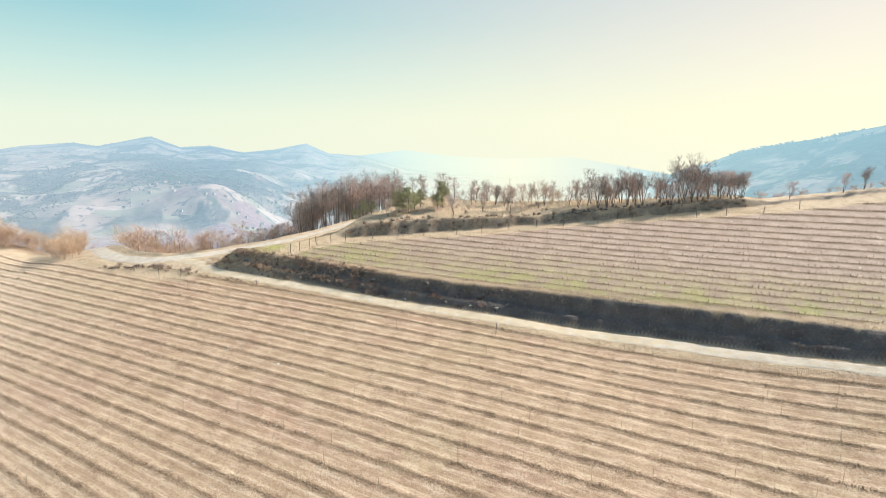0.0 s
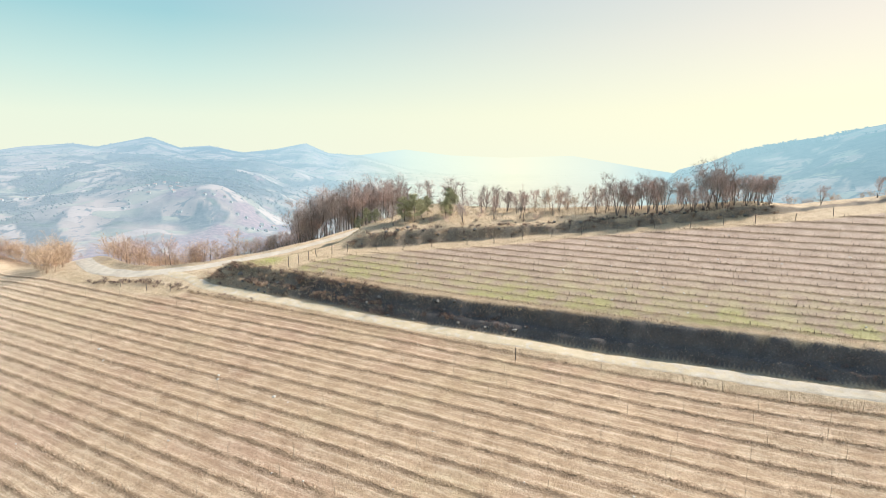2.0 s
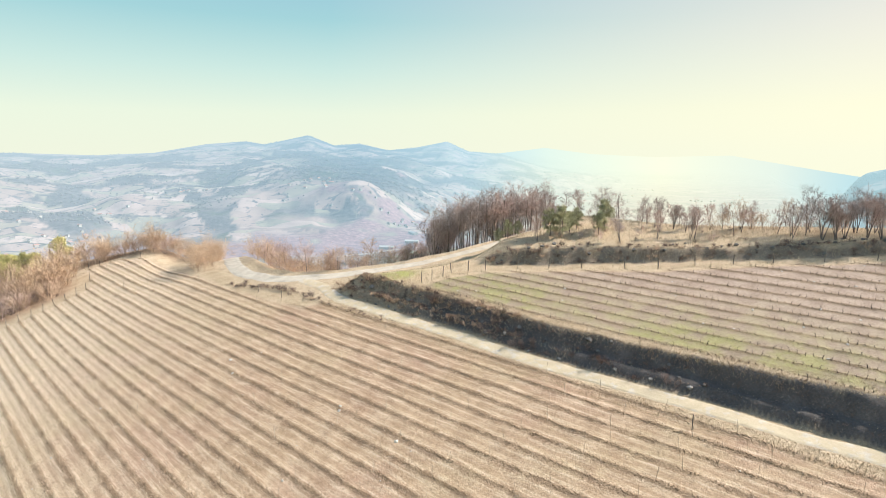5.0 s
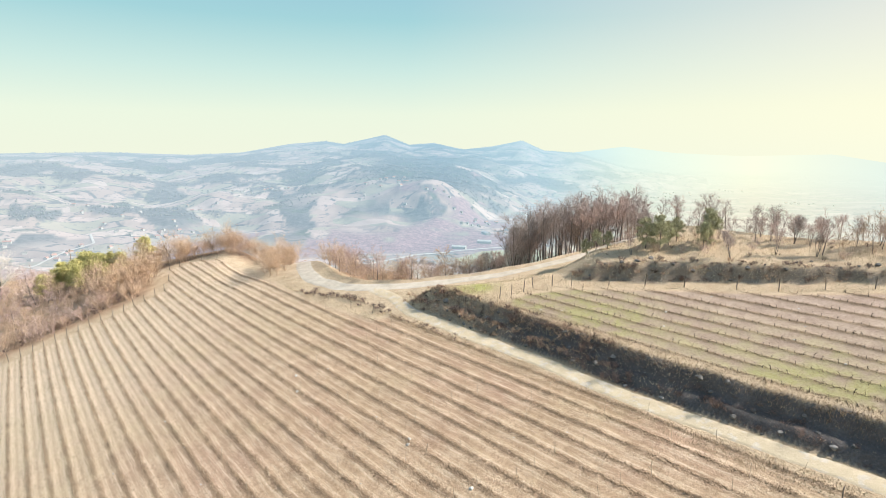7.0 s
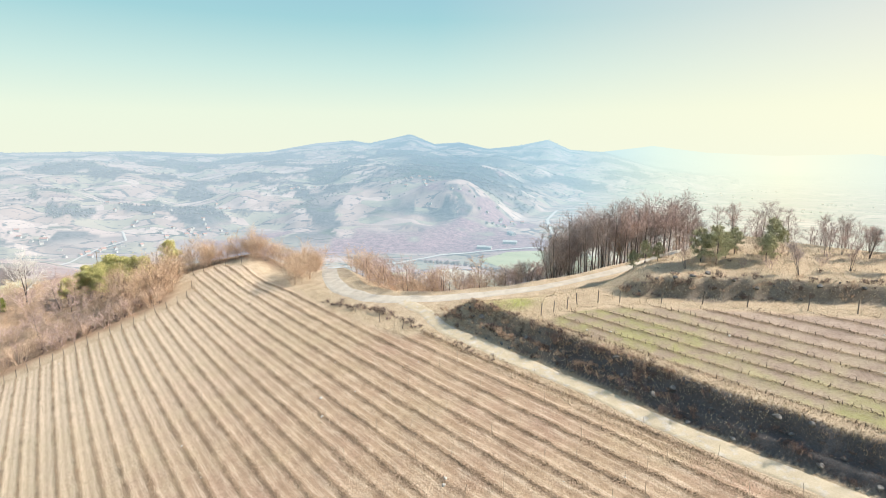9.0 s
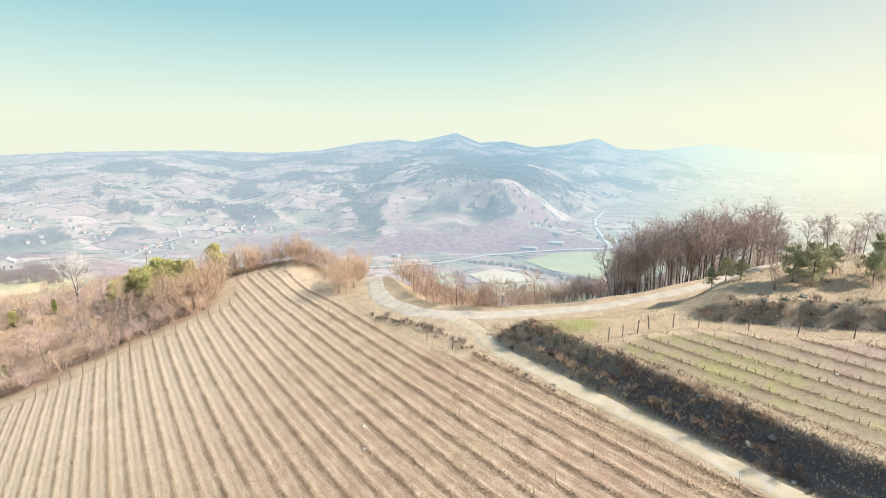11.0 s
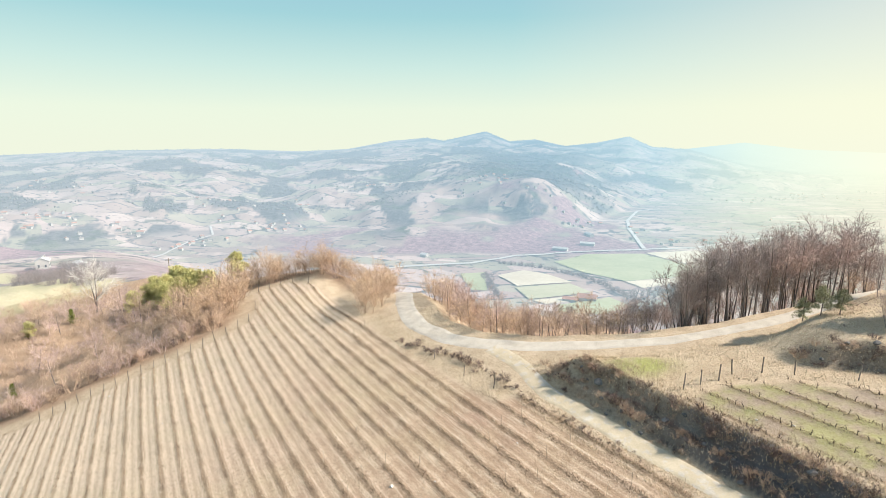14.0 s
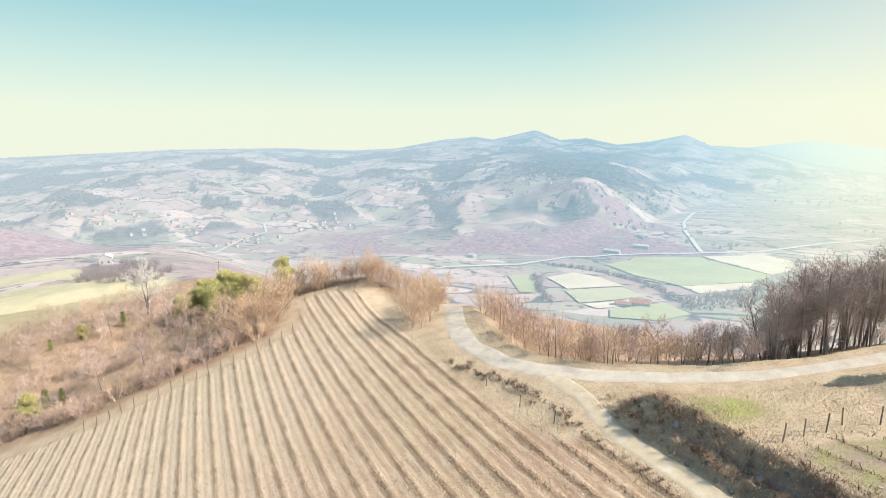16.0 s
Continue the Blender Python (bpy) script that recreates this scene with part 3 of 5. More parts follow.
def far_trees(name, n, reach, where, mat, label, seed, height):
    """Trees of the far woods, each an uneven little crown standing on the hillside."""
    r = np.random.default_rng(seed)
    a = np.radians(r.uniform(-62, 62, n))
    d = reach[0] * (reach[1] / reach[0]) ** r.uniform(0, 1, n)
    x, y = -np.sin(a) * d, 30 + np.cos(a) * d
    keep = r.uniform(0, 1, n) < where(x, y)
    x, y, d = x[keep], y[keep], d[keep]
    z = land(x, y)
    h = height * r.uniform(0.6, 1.3, len(x)) * (1 + 0.2 * step(1200, 3000, d))
    w = h * r.uniform(0.45, 0.8, len(x))
    turn = r.uniform(0, 6.28, len(x))
    foot = []
    for k in range(4):
        q = turn + k * 1.571 + r.normal(size=len(x)) * 0.25
        g = w * r.uniform(0.7, 1.2, len(x))
        foot.append(np.stack([x + np.cos(q) * g, y + np.sin(q) * g, z + h * r.uniform(0.35, 0.75, len(x))], -1))
    tip = np.stack([x + r.normal(size=len(x)) * w * 0.2, y + r.normal(size=len(x)) * w * 0.2, z + h], -1)
    base = np.stack([x, y, z - 1.0], -1)
    co = np.stack(foot + [tip, base], 1).reshape(-1, 3)
    f = np.array([(0, 1, 4), (1, 2, 4), (2, 3, 4), (3, 0, 4), (1, 0, 5), (2, 1, 5), (3, 2, 5), (0, 3, 5)])
    faces = (np.arange(len(x))[:, None, None] * 6 + f[None]).reshape(-1, 3)
    ob = new(name, mesh_from(name, co, faces))
    ob.data.materials.append(mat)
    return tagged(ob, label, "woods", kind="stuff")


grey_wood = wood_mat("far_bare_woods", [(0.0, (0.15, 0.14, 0.14)), (0.5, (0.22, 0.205, 0.20)), (0.8, (0.29, 0.27, 0.25)), (0.85, (0.12, 0.13, 0.105)), (1.0, (0.18, 0.185, 0.15))])
far_trees("far_woods", 60000, (1350, 4300), lambda x, y: grove_at(x, y) * (1 - purple_at(x, y)) * (1 - clearing_at(x, y)) * step(-146, -130, land(x, y)), grey_wood, "bare grey woods and hedgerows on the far hills, haze painted in", 401, 3.4)

# ---- building helpers ----
rng = np.random.default_rng(7)


def height_at(x, y):
    return float(ground_height(np.array([float(x)]), np.array([float(y)]))[0])


def tubes(segs, sides=3):
    """Tapered sticks: rows of x0 y0 z0 x1 y1 z1 r0 r1, as corners and quads."""
    a = np.asarray(segs, float)
    p, q, r0, r1 = a[:, :3], a[:, 3:6], a[:, 6], a[:, 7]
    d = q - p
    d = d / np.maximum(np.linalg.norm(d, axis=1, keepdims=True), 1e-6)
    ref = np.where(np.abs(d[:, 2:3]) < 0.9, [[0, 0, 1.0]], [[1.0, 0, 0]])
    e = np.cross(d, ref)
    e /= np.linalg.norm(e, axis=1, keepdims=True)
    f = np.cross(d, e)
    ring = []
    for k in range(sides):
        t = 2 * math.pi * k / sides
        o = e * math.cos(t) + f * math.sin(t)
        ring.append((p + o * r0[:, None], q + o * r1[:, None]))
    co = np.stack([v for pair in ring for v in pair], 1)
    base = np.arange(len(a))[:, None] * (2 * sides)
    faces = [base + np.array([[2 * k, 2 * ((k + 1) % sides), 2 * ((k + 1) % sides) + 1, 2 * k + 1]]) for k in range(sides)]
    return co.reshape(-1, 3), np.stack(faces, 1).reshape(-1, 4)


def cards(centres, size, tilt=1.0, seed=0, aspect=1.0):
    """Loose leaves: small four-cornered blades at the places given, turned every way."""
    r = np.random.default_rng(seed)
    n = len(centres)
    a = r.normal(size=(n, 3))
    a[:, 2] *= tilt
    a /= np.linalg.norm(a, axis=1, keepdims=True)
    b = np.cross(a, r.normal(size=(n, 3)))
    b /= np.linalg.norm(b, axis=1, keepdims=True)
    s = (size * r.uniform(0.6, 1.4, n))[:, None]
    bend = np.cross(a, b) * s * 0.3
    c = np.asarray(centres)
    co = np.stack([c - a * s * aspect, c - b * s * 0.5 + bend, c + a * s * aspect, c + b * s * 0.5 + bend], 1).reshape(-1, 3)
    return co, np.arange(n * 4).reshape(-1, 4)


def join(*pieces):
    cos, faces, n = [], [], 0
    for co, fa in pieces:
        cos.append(co)
        faces.append(fa + n)
        n += len(co)
    return np.concatenate(cos), np.concatenate(faces)


def piece(name, geo, mat, parent=None, label="", smooth=True):
    """Links a mesh as one part under its thing."""
    me = geo if isinstance(geo, bpy.types.Mesh) else mesh_from(name, *geo, smooth=smooth)
    if not me.materials:
        me.materials.append(mat)
    ob = new(name, me)
    ob.parent = parent
    return tagged(ob, label)


def turned(axis, v, angle):
    return Matrix.Rotation(angle, 3, axis) @ v


def slivers(segs, seed=0):
    """Fine twigs: each a narrow three-cornered blade that tapers to its tip."""
    a = np.asarray(segs, float)
    p, q, r0 = a[:, :3], a[:, 3:6], a[:, 6:7]
    side = np.cross(q - p, np.random.default_rng(seed).normal(size=p.shape))
    side /= np.maximum(np.linalg.norm(side, axis=1, keepdims=True), 1e-6)
    r0 = np.minimum(r0, 0.014)
    mid = (p + q) / 2 + side * np.linalg.norm(q - p, axis=1, keepdims=True) * 0.02
    co = np.stack([p - side * r0, p + side * r0, mid + side * r0 * 0.8, q], 1).reshape(-1, 3)
    return co, np.arange(len(a) * 4).reshape(-1, 4)


def grow(r, start, way, length, radius, level, plan, out):
    """One limb and all that springs from it. plan: per level (children, angle, length share, radius share, bend).
    out: trunk, limbs, tips, fine twigs."""
    kids, angle, share, thin, bend = plan[level]
    last = len(plan) - 1
    steps = 4 if level == 0 else 2 if level < last - 1 else 1
    p, d = Vector(start), Vector(way).normalized()
    path = [(p.copy(), radius)]
    for i in range(steps):
        d = (d + Vector(r.normal(size=3)) * bend + Vector((0, 0, 0.06 if level else 0.02))).normalized()
        q = p + d * (length / steps)
        rad = radius * (1 - 0.75 * (i + 1) / steps)
        out[3 if level >= max(1, last - 1) else min(level, 1)].append((*p, *q, min(max(path[-1][1], 0.007), 0.0075) if level == last else max(path[-1][1], 0.012 if level else 0), max(rad, 0.007)))
        p = q
        path.append((p.copy(), rad))
    if level == last:
        out[2].append(p)
        return
    for k in range(kids):
        f = r.uniform(0.3, 1.0) if level else r.uniform(0.24, 1.0) ** 0.8
        j = min(int(f * steps), steps - 1)
        base = path[j][0].lerp(path[j + 1][0], f * steps - j)
        rad = max(path[j][1] * thin, 0.012)
        side = d.cross(Vector(r.normal(size=3))).normalized()
        w = turned(side, (path[j + 1][0] - path[j][0]).normalized(), radians(angle * r.uniform(0.6, 1.3)))
        grow(r, base, w, length * share * r.uniform(0.7, 1.2) * (1.15 - 0.5 * f if level == 0 else 1), rad, level + 1, plan, out)


def crown(out, sides=3):
    """Limbs and fine twigs together."""
    parts = [slivers(out[3])]
    if out[1]:
        parts.append(tubes(out[1], sides))
    return join(*parts)


bark = simple_mat("grey_bark", (0.11, 0.09, 0.08), (0.27, 0.225, 0.20), 1.6, 0.9, 0.01, 0.25)
twigs_grey = simple_mat("grey_brown_twigs", (0.29, 0.235, 0.21), (0.52, 0.43, 0.39), 0.8, 0.9, 0, 0.25)
twigs_pink = simple_mat("reddish_twigs", (0.40, 0.285, 0.245), (0.65, 0.50, 0.435), 0.8, 0.9, 0, 0.2)
twigs_tan = simple_mat("tan_twigs", (0.39, 0.275, 0.195), (0.65, 0.49, 0.365), 0.8, 0.9, 0, 0.2)
twigs_dark = simple_mat("dark_bramble_canes", (0.11, 0.075, 0.065), (0.30, 0.215, 0.18), 1.2, 0.9, 0, 0.3)
twigs_pale = simple_mat("pale_bark", (0.55, 0.50, 0.44), (0.80, 0.76, 0.70), 1.5, 0.8)
leaves_rust = simple_mat("withered_oak_leaves", (0.42, 0.24, 0.14), (0.70, 0.46, 0.30), 0.9, 0.8, 0, 0.25)
leaves_straw = simple_mat("withered_pale_leaves", (0.46, 0.31, 0.18), (0.74, 0.55, 0.36), 0.9, 0.8, 0, 0.25)
needles = simple_mat("pine_needles", (0.26, 0.26, 0.15), (0.52, 0.49, 0.30), 1.1, 0.7, 0, 0.2)
needles_light = simple_mat("sunlit_pine_needles", (0.36, 0.35, 0.12), (0.68, 0.61, 0.29), 1.1, 0.7, 0, 0.2)
ivy = simple_mat("ivy_leaves", (0.08, 0.11, 0.02), (0.27, 0.29, 0.07), 1.3, 0.6, 0, 0.15)
straw_mat = simple_mat("dry_grass", (0.38, 0.28, 0.17), (0.66, 0.53, 0.36), 1.0, 0.9, 0, 0.15)

STORE = new("plant_store")   # holds the first of each kind until it is copied
KINDS = {}


def kind(key, name, label, category, group, parts):
    """Makes the first of a kind of plant: an Empty with its parts."""
    root = new(name)
    tagged(root, label, category, group)
    for pname, geo, mat, plabel in parts:
        ob = piece(pname, geo, mat, root, plabel)
        if pname != "trunk":
            tagged(ob, kind="stuff")
    KINDS.setdefault(key, []).append(root)
    return root


def bare_tree(key, seed, h, plan, name, label, group, twig, trunk_r, lean=0.05, stems=1):
    r = np.random.default_rng(seed)
    out = [[], [], [], []]
    for k in range(stems):
        a = r.uniform(0, 6.28)
        way = (math.cos(a) * lean * (1 + stems), math.sin(a) * lean * (1 + stems), 1)
        grow(r, (r.normal() * 0.12 * (stems > 1), r.normal() * 0.12 * (stems > 1), -0.3), way, h * r.uniform(0.8, 1.0), trunk_r, 0, plan, out)
    kind(key, name, label, "tree", group, [("trunk", tubes(out[0], 5), bark, ""), ("crown", crown(out), twig, "bare leafless branches")])


TALL = [(19, 40, 0.36, 0.42, 0.022), (9, 38, 0.50, 0.6, 0.08), (8, 40, 0.55, 0.6, 0.11), (0, 0, 0, 0, 0.13)]
WIDE = [(14, 52, 0.55, 0.5, 0.05), (8, 44, 0.52, 0.6, 0.10), (6, 44, 0.58, 0.6, 0.14), (0, 0, 0, 0, 0.16)]
FAN = [(13, 33, 0.36, 0.5, 0.03), (8, 38, 0.52, 0.6, 0.08), (6, 42, 0.56, 0.6, 0.12), (0, 0, 0, 0, 0.14)]
for i in range(5):
    bare_tree("copse", 10 + i, 12.0, TALL, "bare_tree", "tall slender leafless tree with grey bark in a copse", "copse trees", twigs_pink if i == 2 else twigs_grey, 0.135, 0.02, 1)
for i in range(4):
    bare_tree("hedge", 30 + i, 8.6, FAN, "bare_tree", "leafless tree with several upright stems and reddish twigs", "mound trees", twigs_pink if i % 2 else twigs_grey, 0.09, 0.06, 2 + i % 3)
for i in range(3):
    bare_tree("small", 40 + i, 4.6, WIDE, "small_tree", "small leafless tree with spreading dark branches", "roadside trees", twigs_tan if i % 2 else twigs_pink, 0.075, 0.05, 1)
bare_tree("white", 55, 9.0, WIDE, "pale_tree", "leafless tree with whitish bark on the scrub slope", "", twigs_pale, 0.16, 0.05, 2)
KINDS["white"][0].children[0].data.materials[0] = twigs_pale


def bush(key, seed, h, w, stems, twig, name, label, group, leaf=None, leaf_n=0, leaf_size=0.1, category="bush", dense=1.0):
    r = np.random.default_rng(seed)
    out = [[], [], [], []]
    plan = [(int(6 * dense), 38, 0.5, 0.7, 0.07), (int(5 * dense), 40, 0.55, 0.7, 0.12), (0, 0, 0, 0, 0.15)]
    for k in range(stems):
        a, e = r.uniform(0, 6.28), r.uniform(0.1, 1.0)
        foot = (math.cos(a) * w * 0.25 * r.uniform(0, 1), math.sin(a) * w * 0.25 * r.uniform(0, 1), -0.2)
        grow(r, foot, (math.cos(a) * e * w / h, math.sin(a) * e * w / h, 1), h * r.uniform(0.55, 1.0), 0.03, 0, plan, out)
    parts = [("crown", join(tubes(out[0], 3), crown(out)), twig, "")]
    if leaf_n:
        tips = np.array([tuple(v) for v in out[2]])
        c = tips[r.integers(0, len(tips), leaf_n)] + r.normal(size=(leaf_n, 3)) * 0.18
        parts.append(("foliage", cards(c, leaf_size, 1.0, seed), leaf, "withered leaves still hanging"))
    kind(key, name, label, category, group, parts)


# one kind of scrub bush in two twig colours, tan and pinkish
for i in range(4):
    bush("scrub", 60 + i, 3.4, 2.6, 13, twigs_tan if i % 2 else twigs_pink, "scrub_bush" if i % 2 else "hazel_bush", "dense leafless scrub bush with fine tan twigs" if i % 2 else "dense leafless scrub bush with pinkish grey twigs", "scrub on the slope", dense=1.15)
for i in range(3):
    bush("dark", 66 + i, 2.2, 2.4, 12, twigs_dark, "dark_bush", "low leafless bush with dark brown twigs", "dark scrub", dense=1.2)
for i in range(4):
    bush("oak", 70 + i, 4.6, 2.6, 9, twigs_tan, "oak_scrub", "young oak with rust-brown withered leaves on the brow", "oak scrub", leaves_rust if i % 2 else leaves_straw, 620, 0.065, dense=1.3)
for i in range(3):
    bush("thin", 76 + i, 5.2, 1.6, 4, twigs_tan, "sapling", "thin leafless sapling with tan twigs", "saplings", leaves_straw, 260, 0.07, "tree")
for i in range(3):
    bush("bramble", 80 + i, 1.25, 2.0, 16, twigs_dark, "bramble", "tangled dark leafless bramble on the earth bank", "brambles", leaves_rust, 50, 0.05, dense=1.3)


for i in range(3):
    bush("dry", 86 + i, 1.5, 1.8, 13, twigs_tan, "dry_shrub", "low dry shrub with tan stems and withered leaves", "dry shrubs", leaves_rust, 140, 0.05, dense=1.2)


def pine(key, seed, h, w, mat, label, group):
    r = np.random.default_rng(seed)
    out, leaf = [], []
    p, wood = Vector((0, 0, -0.3)), []
    for k in range(7):
        q = p + Vector((r.normal() * 0.12, r.normal() * 0.12, h / 7))
        wood.append((*p, *q, 0.14 * (1 - k / 8), 0.14 * (1 - (k + 1) / 8)))
        p = q
    for k in range(34):
        f = r.uniform(0.22, 0.98)
        a = r.uniform(0, 6.28)
        ln = w * (1.15 - f) ** 0.6 * r.uniform(0.55, 1.15)
        base = Vector((0, 0, h * f))
        tip = base + Vector((math.cos(a) * ln, math.sin(a) * ln, ln * r.uniform(-0.05, 0.45)))
        out.append((*base, *tip, 0.035, 0.012))
        for j in range(9):
            c = base.lerp(tip, r.uniform(0.35, 1.05)) + Vector(r.normal(size=3)) * 0.16
            leaf += [c + Vector(r.normal(size=3)) * 0.19 for _ in range(20)]
    leaf += [Vector((0, 0, h)) + Vector(r.normal(size=3)) * 0.25 for _ in range(80)]
    kind(key, "pine_tree", label, "tree", group, [("trunk", tubes(wood, 5), bark, ""), ("limb_frame", tubes(out, 3), bark, ""), ("foliage", cards(np.array([tuple(v) for v in leaf]), 0.095, 1.0, seed, 1.4), mat, "")])


for i in range(3):
    pine("pine", 90 + i, 6.6, 2.7, needles, "dark green pine with ragged crown among bare trees", "pines on the mound")
for i in range(3):
    pine("pine_light", 95 + i, 5.6, 2.4, needles_light, "yellow-green sunlit pine on the scrub slope", "pines on the slope")


def ivy_tree(seed):
    r = np.random.default_rng(seed)
    out = [[], [], [], []]
    grow(r, (0, 0, -0.3), (0.05, 0, 1), 4.2, 0.09, 0, [(9, 50, 0.4, 0.5, 0.05), (4, 40, 0.5, 0.6, 0.1), (0, 0, 0, 0, 0.1)], out)
    z = r.uniform(0.3, 3.4, 900)
    c = np.stack([r.normal(size=900) * 0.42 * (1 - z / 6), r.normal(size=900) * 0.42 * (1 - z / 6), z], 1)
    kind("ivy", "ivy_clad_tree", "small bare tree wrapped in yellow-green ivy", "tree", "ivy-clad trees", [("trunk", tubes(out[0], 4), bark, ""), ("crown", crown(out), twigs_grey, ""), ("ivy", cards(c, 0.11, 1.0, seed), ivy, "glossy ivy leaves")])


ivy_tree(101)
ivy_tree(102)
USED = set()


def plant(key, x, y, size=1.0, stretch=1.0, sink=0.0):
    """Sets one plant of a kind on the ground, turned and leaning a little."""
    some = KINDS[key]
    root = some[int(rng.integers(len(some)))]
    s = size * rng.uniform(0.9, 1.1)
    m = pose(x, y, height_at(x, y) - sink, rng.normal() * 2.5, rng.normal() * 2.5, rng.uniform(0, 360)) @ Matrix.Diagonal((s, s, s * stretch, 1))
    if root.name in USED:
        return copy_thing(root, m)
    USED.add(root.name)
    root.matrix_basis = m
    return root


def scatter(n, poly, gap):
    """Up to n places in a polygon, none nearer to another than gap."""
    xs, ys = [p[0] for p in poly], [p[1] for p in poly]
    got = []
    for _ in range(n * 12):
        x, y = rng.uniform(min(xs), max(xs)), rng.uniform(min(ys), max(ys))
        if bool(inside(np.array([x]), np.array([y]), poly)[0]) and all((x - a) ** 2 + (y - b) ** 2 > gap * gap for a, b in got):
            got.append((x, y))
            if len(got) == n:
                break
    return got


def along(pts, gap, wander=0.0):
    """Places along a polyline."""
    got, left = [], 0.0
    for (ax, ay), (bx, by) in zip(pts, pts[1:]):
        n = math.hypot(bx - ax, by - ay)
        d = left
        while d < n:
            t = d / n
            got.append((ax + (bx - ax) * t + rng.normal() * wander, ay + (by - ay) * t + rng.normal() * wander))
            d += gap * rng.uniform(0.7, 1.3)
        left = d - n
    return got


def clear(x, y, margin=2.2):
    d = to_line(np.array([x]), np.array([y]), ROAD)[0][0]
    return d > margin


# ---- the copse and the mound ----
for x, y in scatter(62, [(12, 88.6), (16, 88.4), (24, 90.6), (36, 94.5), (40, 102), (24, 102), (14, 96)], 1.3):
    if clear(x, y, 1.6):
        plant("copse", x, y, rng.uniform(0.82, 1.04), 1.0)
for x, y in scatter(10, [(12.5, 90.2), (16, 90.0), (17, 94), (13, 95)], 1.2):
    plant("hedge", x, y, rng.uniform(0.7, 0.95))
for x, y in scatter(26, [(34, 91), (44, 87), (56, 82), (60, 88), (40, 100)], 2.2):
    plant("copse", x, y, 0.52)
for x, y in scatter(34, [(11, 90.5), (20, 92.0), (33, 95), (42, 94), (36, 108), (10, 102)], 1.5):
    if clear(x, y, 2.4):
        plant(("scrub", "thin", "small")[int(rng.integers(3))], x, y, rng.uniform(0.7, 1.2))
for x, y in scatter(40, [(22, 106), (50, 98), (66, 110), (40, 136), (24, 130)], 2.6):
    plant(("hedge", "scrub", "copse")[int(rng.integers(3))], x, y, rng.uniform(0.6, 0.9))
for x, y in ((33.0, 79.0), (31.4, 80.3), (39.2, 78.3), (41.0, 79.6), (35.2, 81.0), (36.8, 82.0)):
    plant("pine", x, y, 0.72)
for x, y in ((24.6, 82.6), (26.2, 82.0), (23.4, 83.5)):
    plant("pine", x, y, 0.56)
for x, y in ((28.6, 78.2), (40.9, 73.6), (47.5, 74.2), (52.5, 73.0)):
    plant("hedge", x, y, 0.55)
for x, y in scatter(16, [(46, 80), (60, 74), (66, 74), (52, 86)], 2.0):
    plant("hedge", x, y, rng.uniform(0.45, 0.62))
for x, y, size in ((66.3, 67.8, 0.85), (69.6, 65.6, 0.98), (70.6, 66.6, 0.9), (71.4, 65.0, 1.0), (72.9, 65.0, 0.92), (75.2, 63.6, 1.0), (76.2, 64.4, 0.95), (77.0, 62.8, 1.02), (78.4, 62.6, 0.95)):
    plant("hedge", x, y, size * 0.98)
    plant("hedge", x + rng.uniform(-1.5, 1.5), y + rng.uniform(0.5, 3), size * rng.uniform(0.6, 0.85))
for x, y in scatter(36, [(81.5, 60.8), (99.5, 55.6), (101, 58.4), (83, 64.5)], 1.3):
    plant("hedge", x, y, rng.uniform(0.74, 0.96) * (0.85 if x < 87 else 1.0))
for x, y in scatter(44, [(50, 74), (84, 63.0), (100, 59), (101, 63), (66, 76)], 1.6):
    plant(("scrub", "thin", "small")[int(rng.integers(3))], x, y, rng.uniform(0.6, 1.1))
for x, y in ((109.2, 53.2), (122, 50.5), (127, 49.5), (134, 48)):
    plant("hedge", x, y, 0.66)
for x, y in along([(104, 57), (150, 46)], 2.0, 1.0):
    plant("scrub", x, y, 0.6)
for x in np.arange(20, 99, 0.26):
    y = 76.2 - 0.275 * (x - 19.7) + rng.uniform(-0.3, 2.2)
    if clear(x, y, 2.0):
        plant(("dark", "bramble", "dark", "dry", "bramble")[int(rng.integers(5))], x, y, rng.uniform(0.3, 0.75))
for x, y in scatter(26, [(24, 79), (60, 69), (64, 74), (30, 85)], 2.2):
    plant("dark" if rng.random() < 0.5 else "scrub", x, y, rng.uniform(0.35, 0.6))

# ---- the brow behind the road and the head of the lower vineyard ----
for x, y in along([(-66, 122), (-58, 128), (-47, 125), (-38, 120), (-34, 116)], 0.9, 1.3):
    plant(("oak", "oak", "scrub", "thin")[int(rng.integers(4))], x, y + 1.5, rng.uniform(0.6, 1.25))
for x, y in scatter(46, [(-70, 124), (-46, 128), (-34, 121), (-32, 134), (-60, 142)], 1.4):
    plant("oak" if rng.random() < 0.7 else "thin", x, y, rng.uniform(0.8, 1.15))
for x, y in scatter(20, [(-38, 114), (-31.5, 99.5), (-28.6, 103), (-31, 117)], 1.0):
    if clear(x, y, 2.0):
        plant("oak" if rng.random() < 0.7 else "thin", x, y, rng.uniform(0.7, 1.05))
for x, y in scatter(50, [(-22.5, 108), (-18.5, 97), (-12, 90.4), (-4, 88), (-8, 102), (-22, 122)], 1.4):
    if clear(x, y, 2.2):
        plant(("oak", "thin", "oak", "small")[int(rng.integers(4))], x, y, rng.uniform(0.5, 1.0))
for x, y in scatter(66, [(-8, 88), (11, 86.6), (12, 104), (-8, 110)], 1.2):
    if clear(x, y, 1.7):
        plant(("thin", "small", "small", "hedge")[int(rng.integers(4))], x, y, rng.uniform(0.45, 0.85))
for x, y in ((-11.3, 94.4), (-3.5, 92.0), (-14.5, 96.5), (1.5, 91.0), (5.5, 91.5)):
    plant("small", x, y, 1.05)
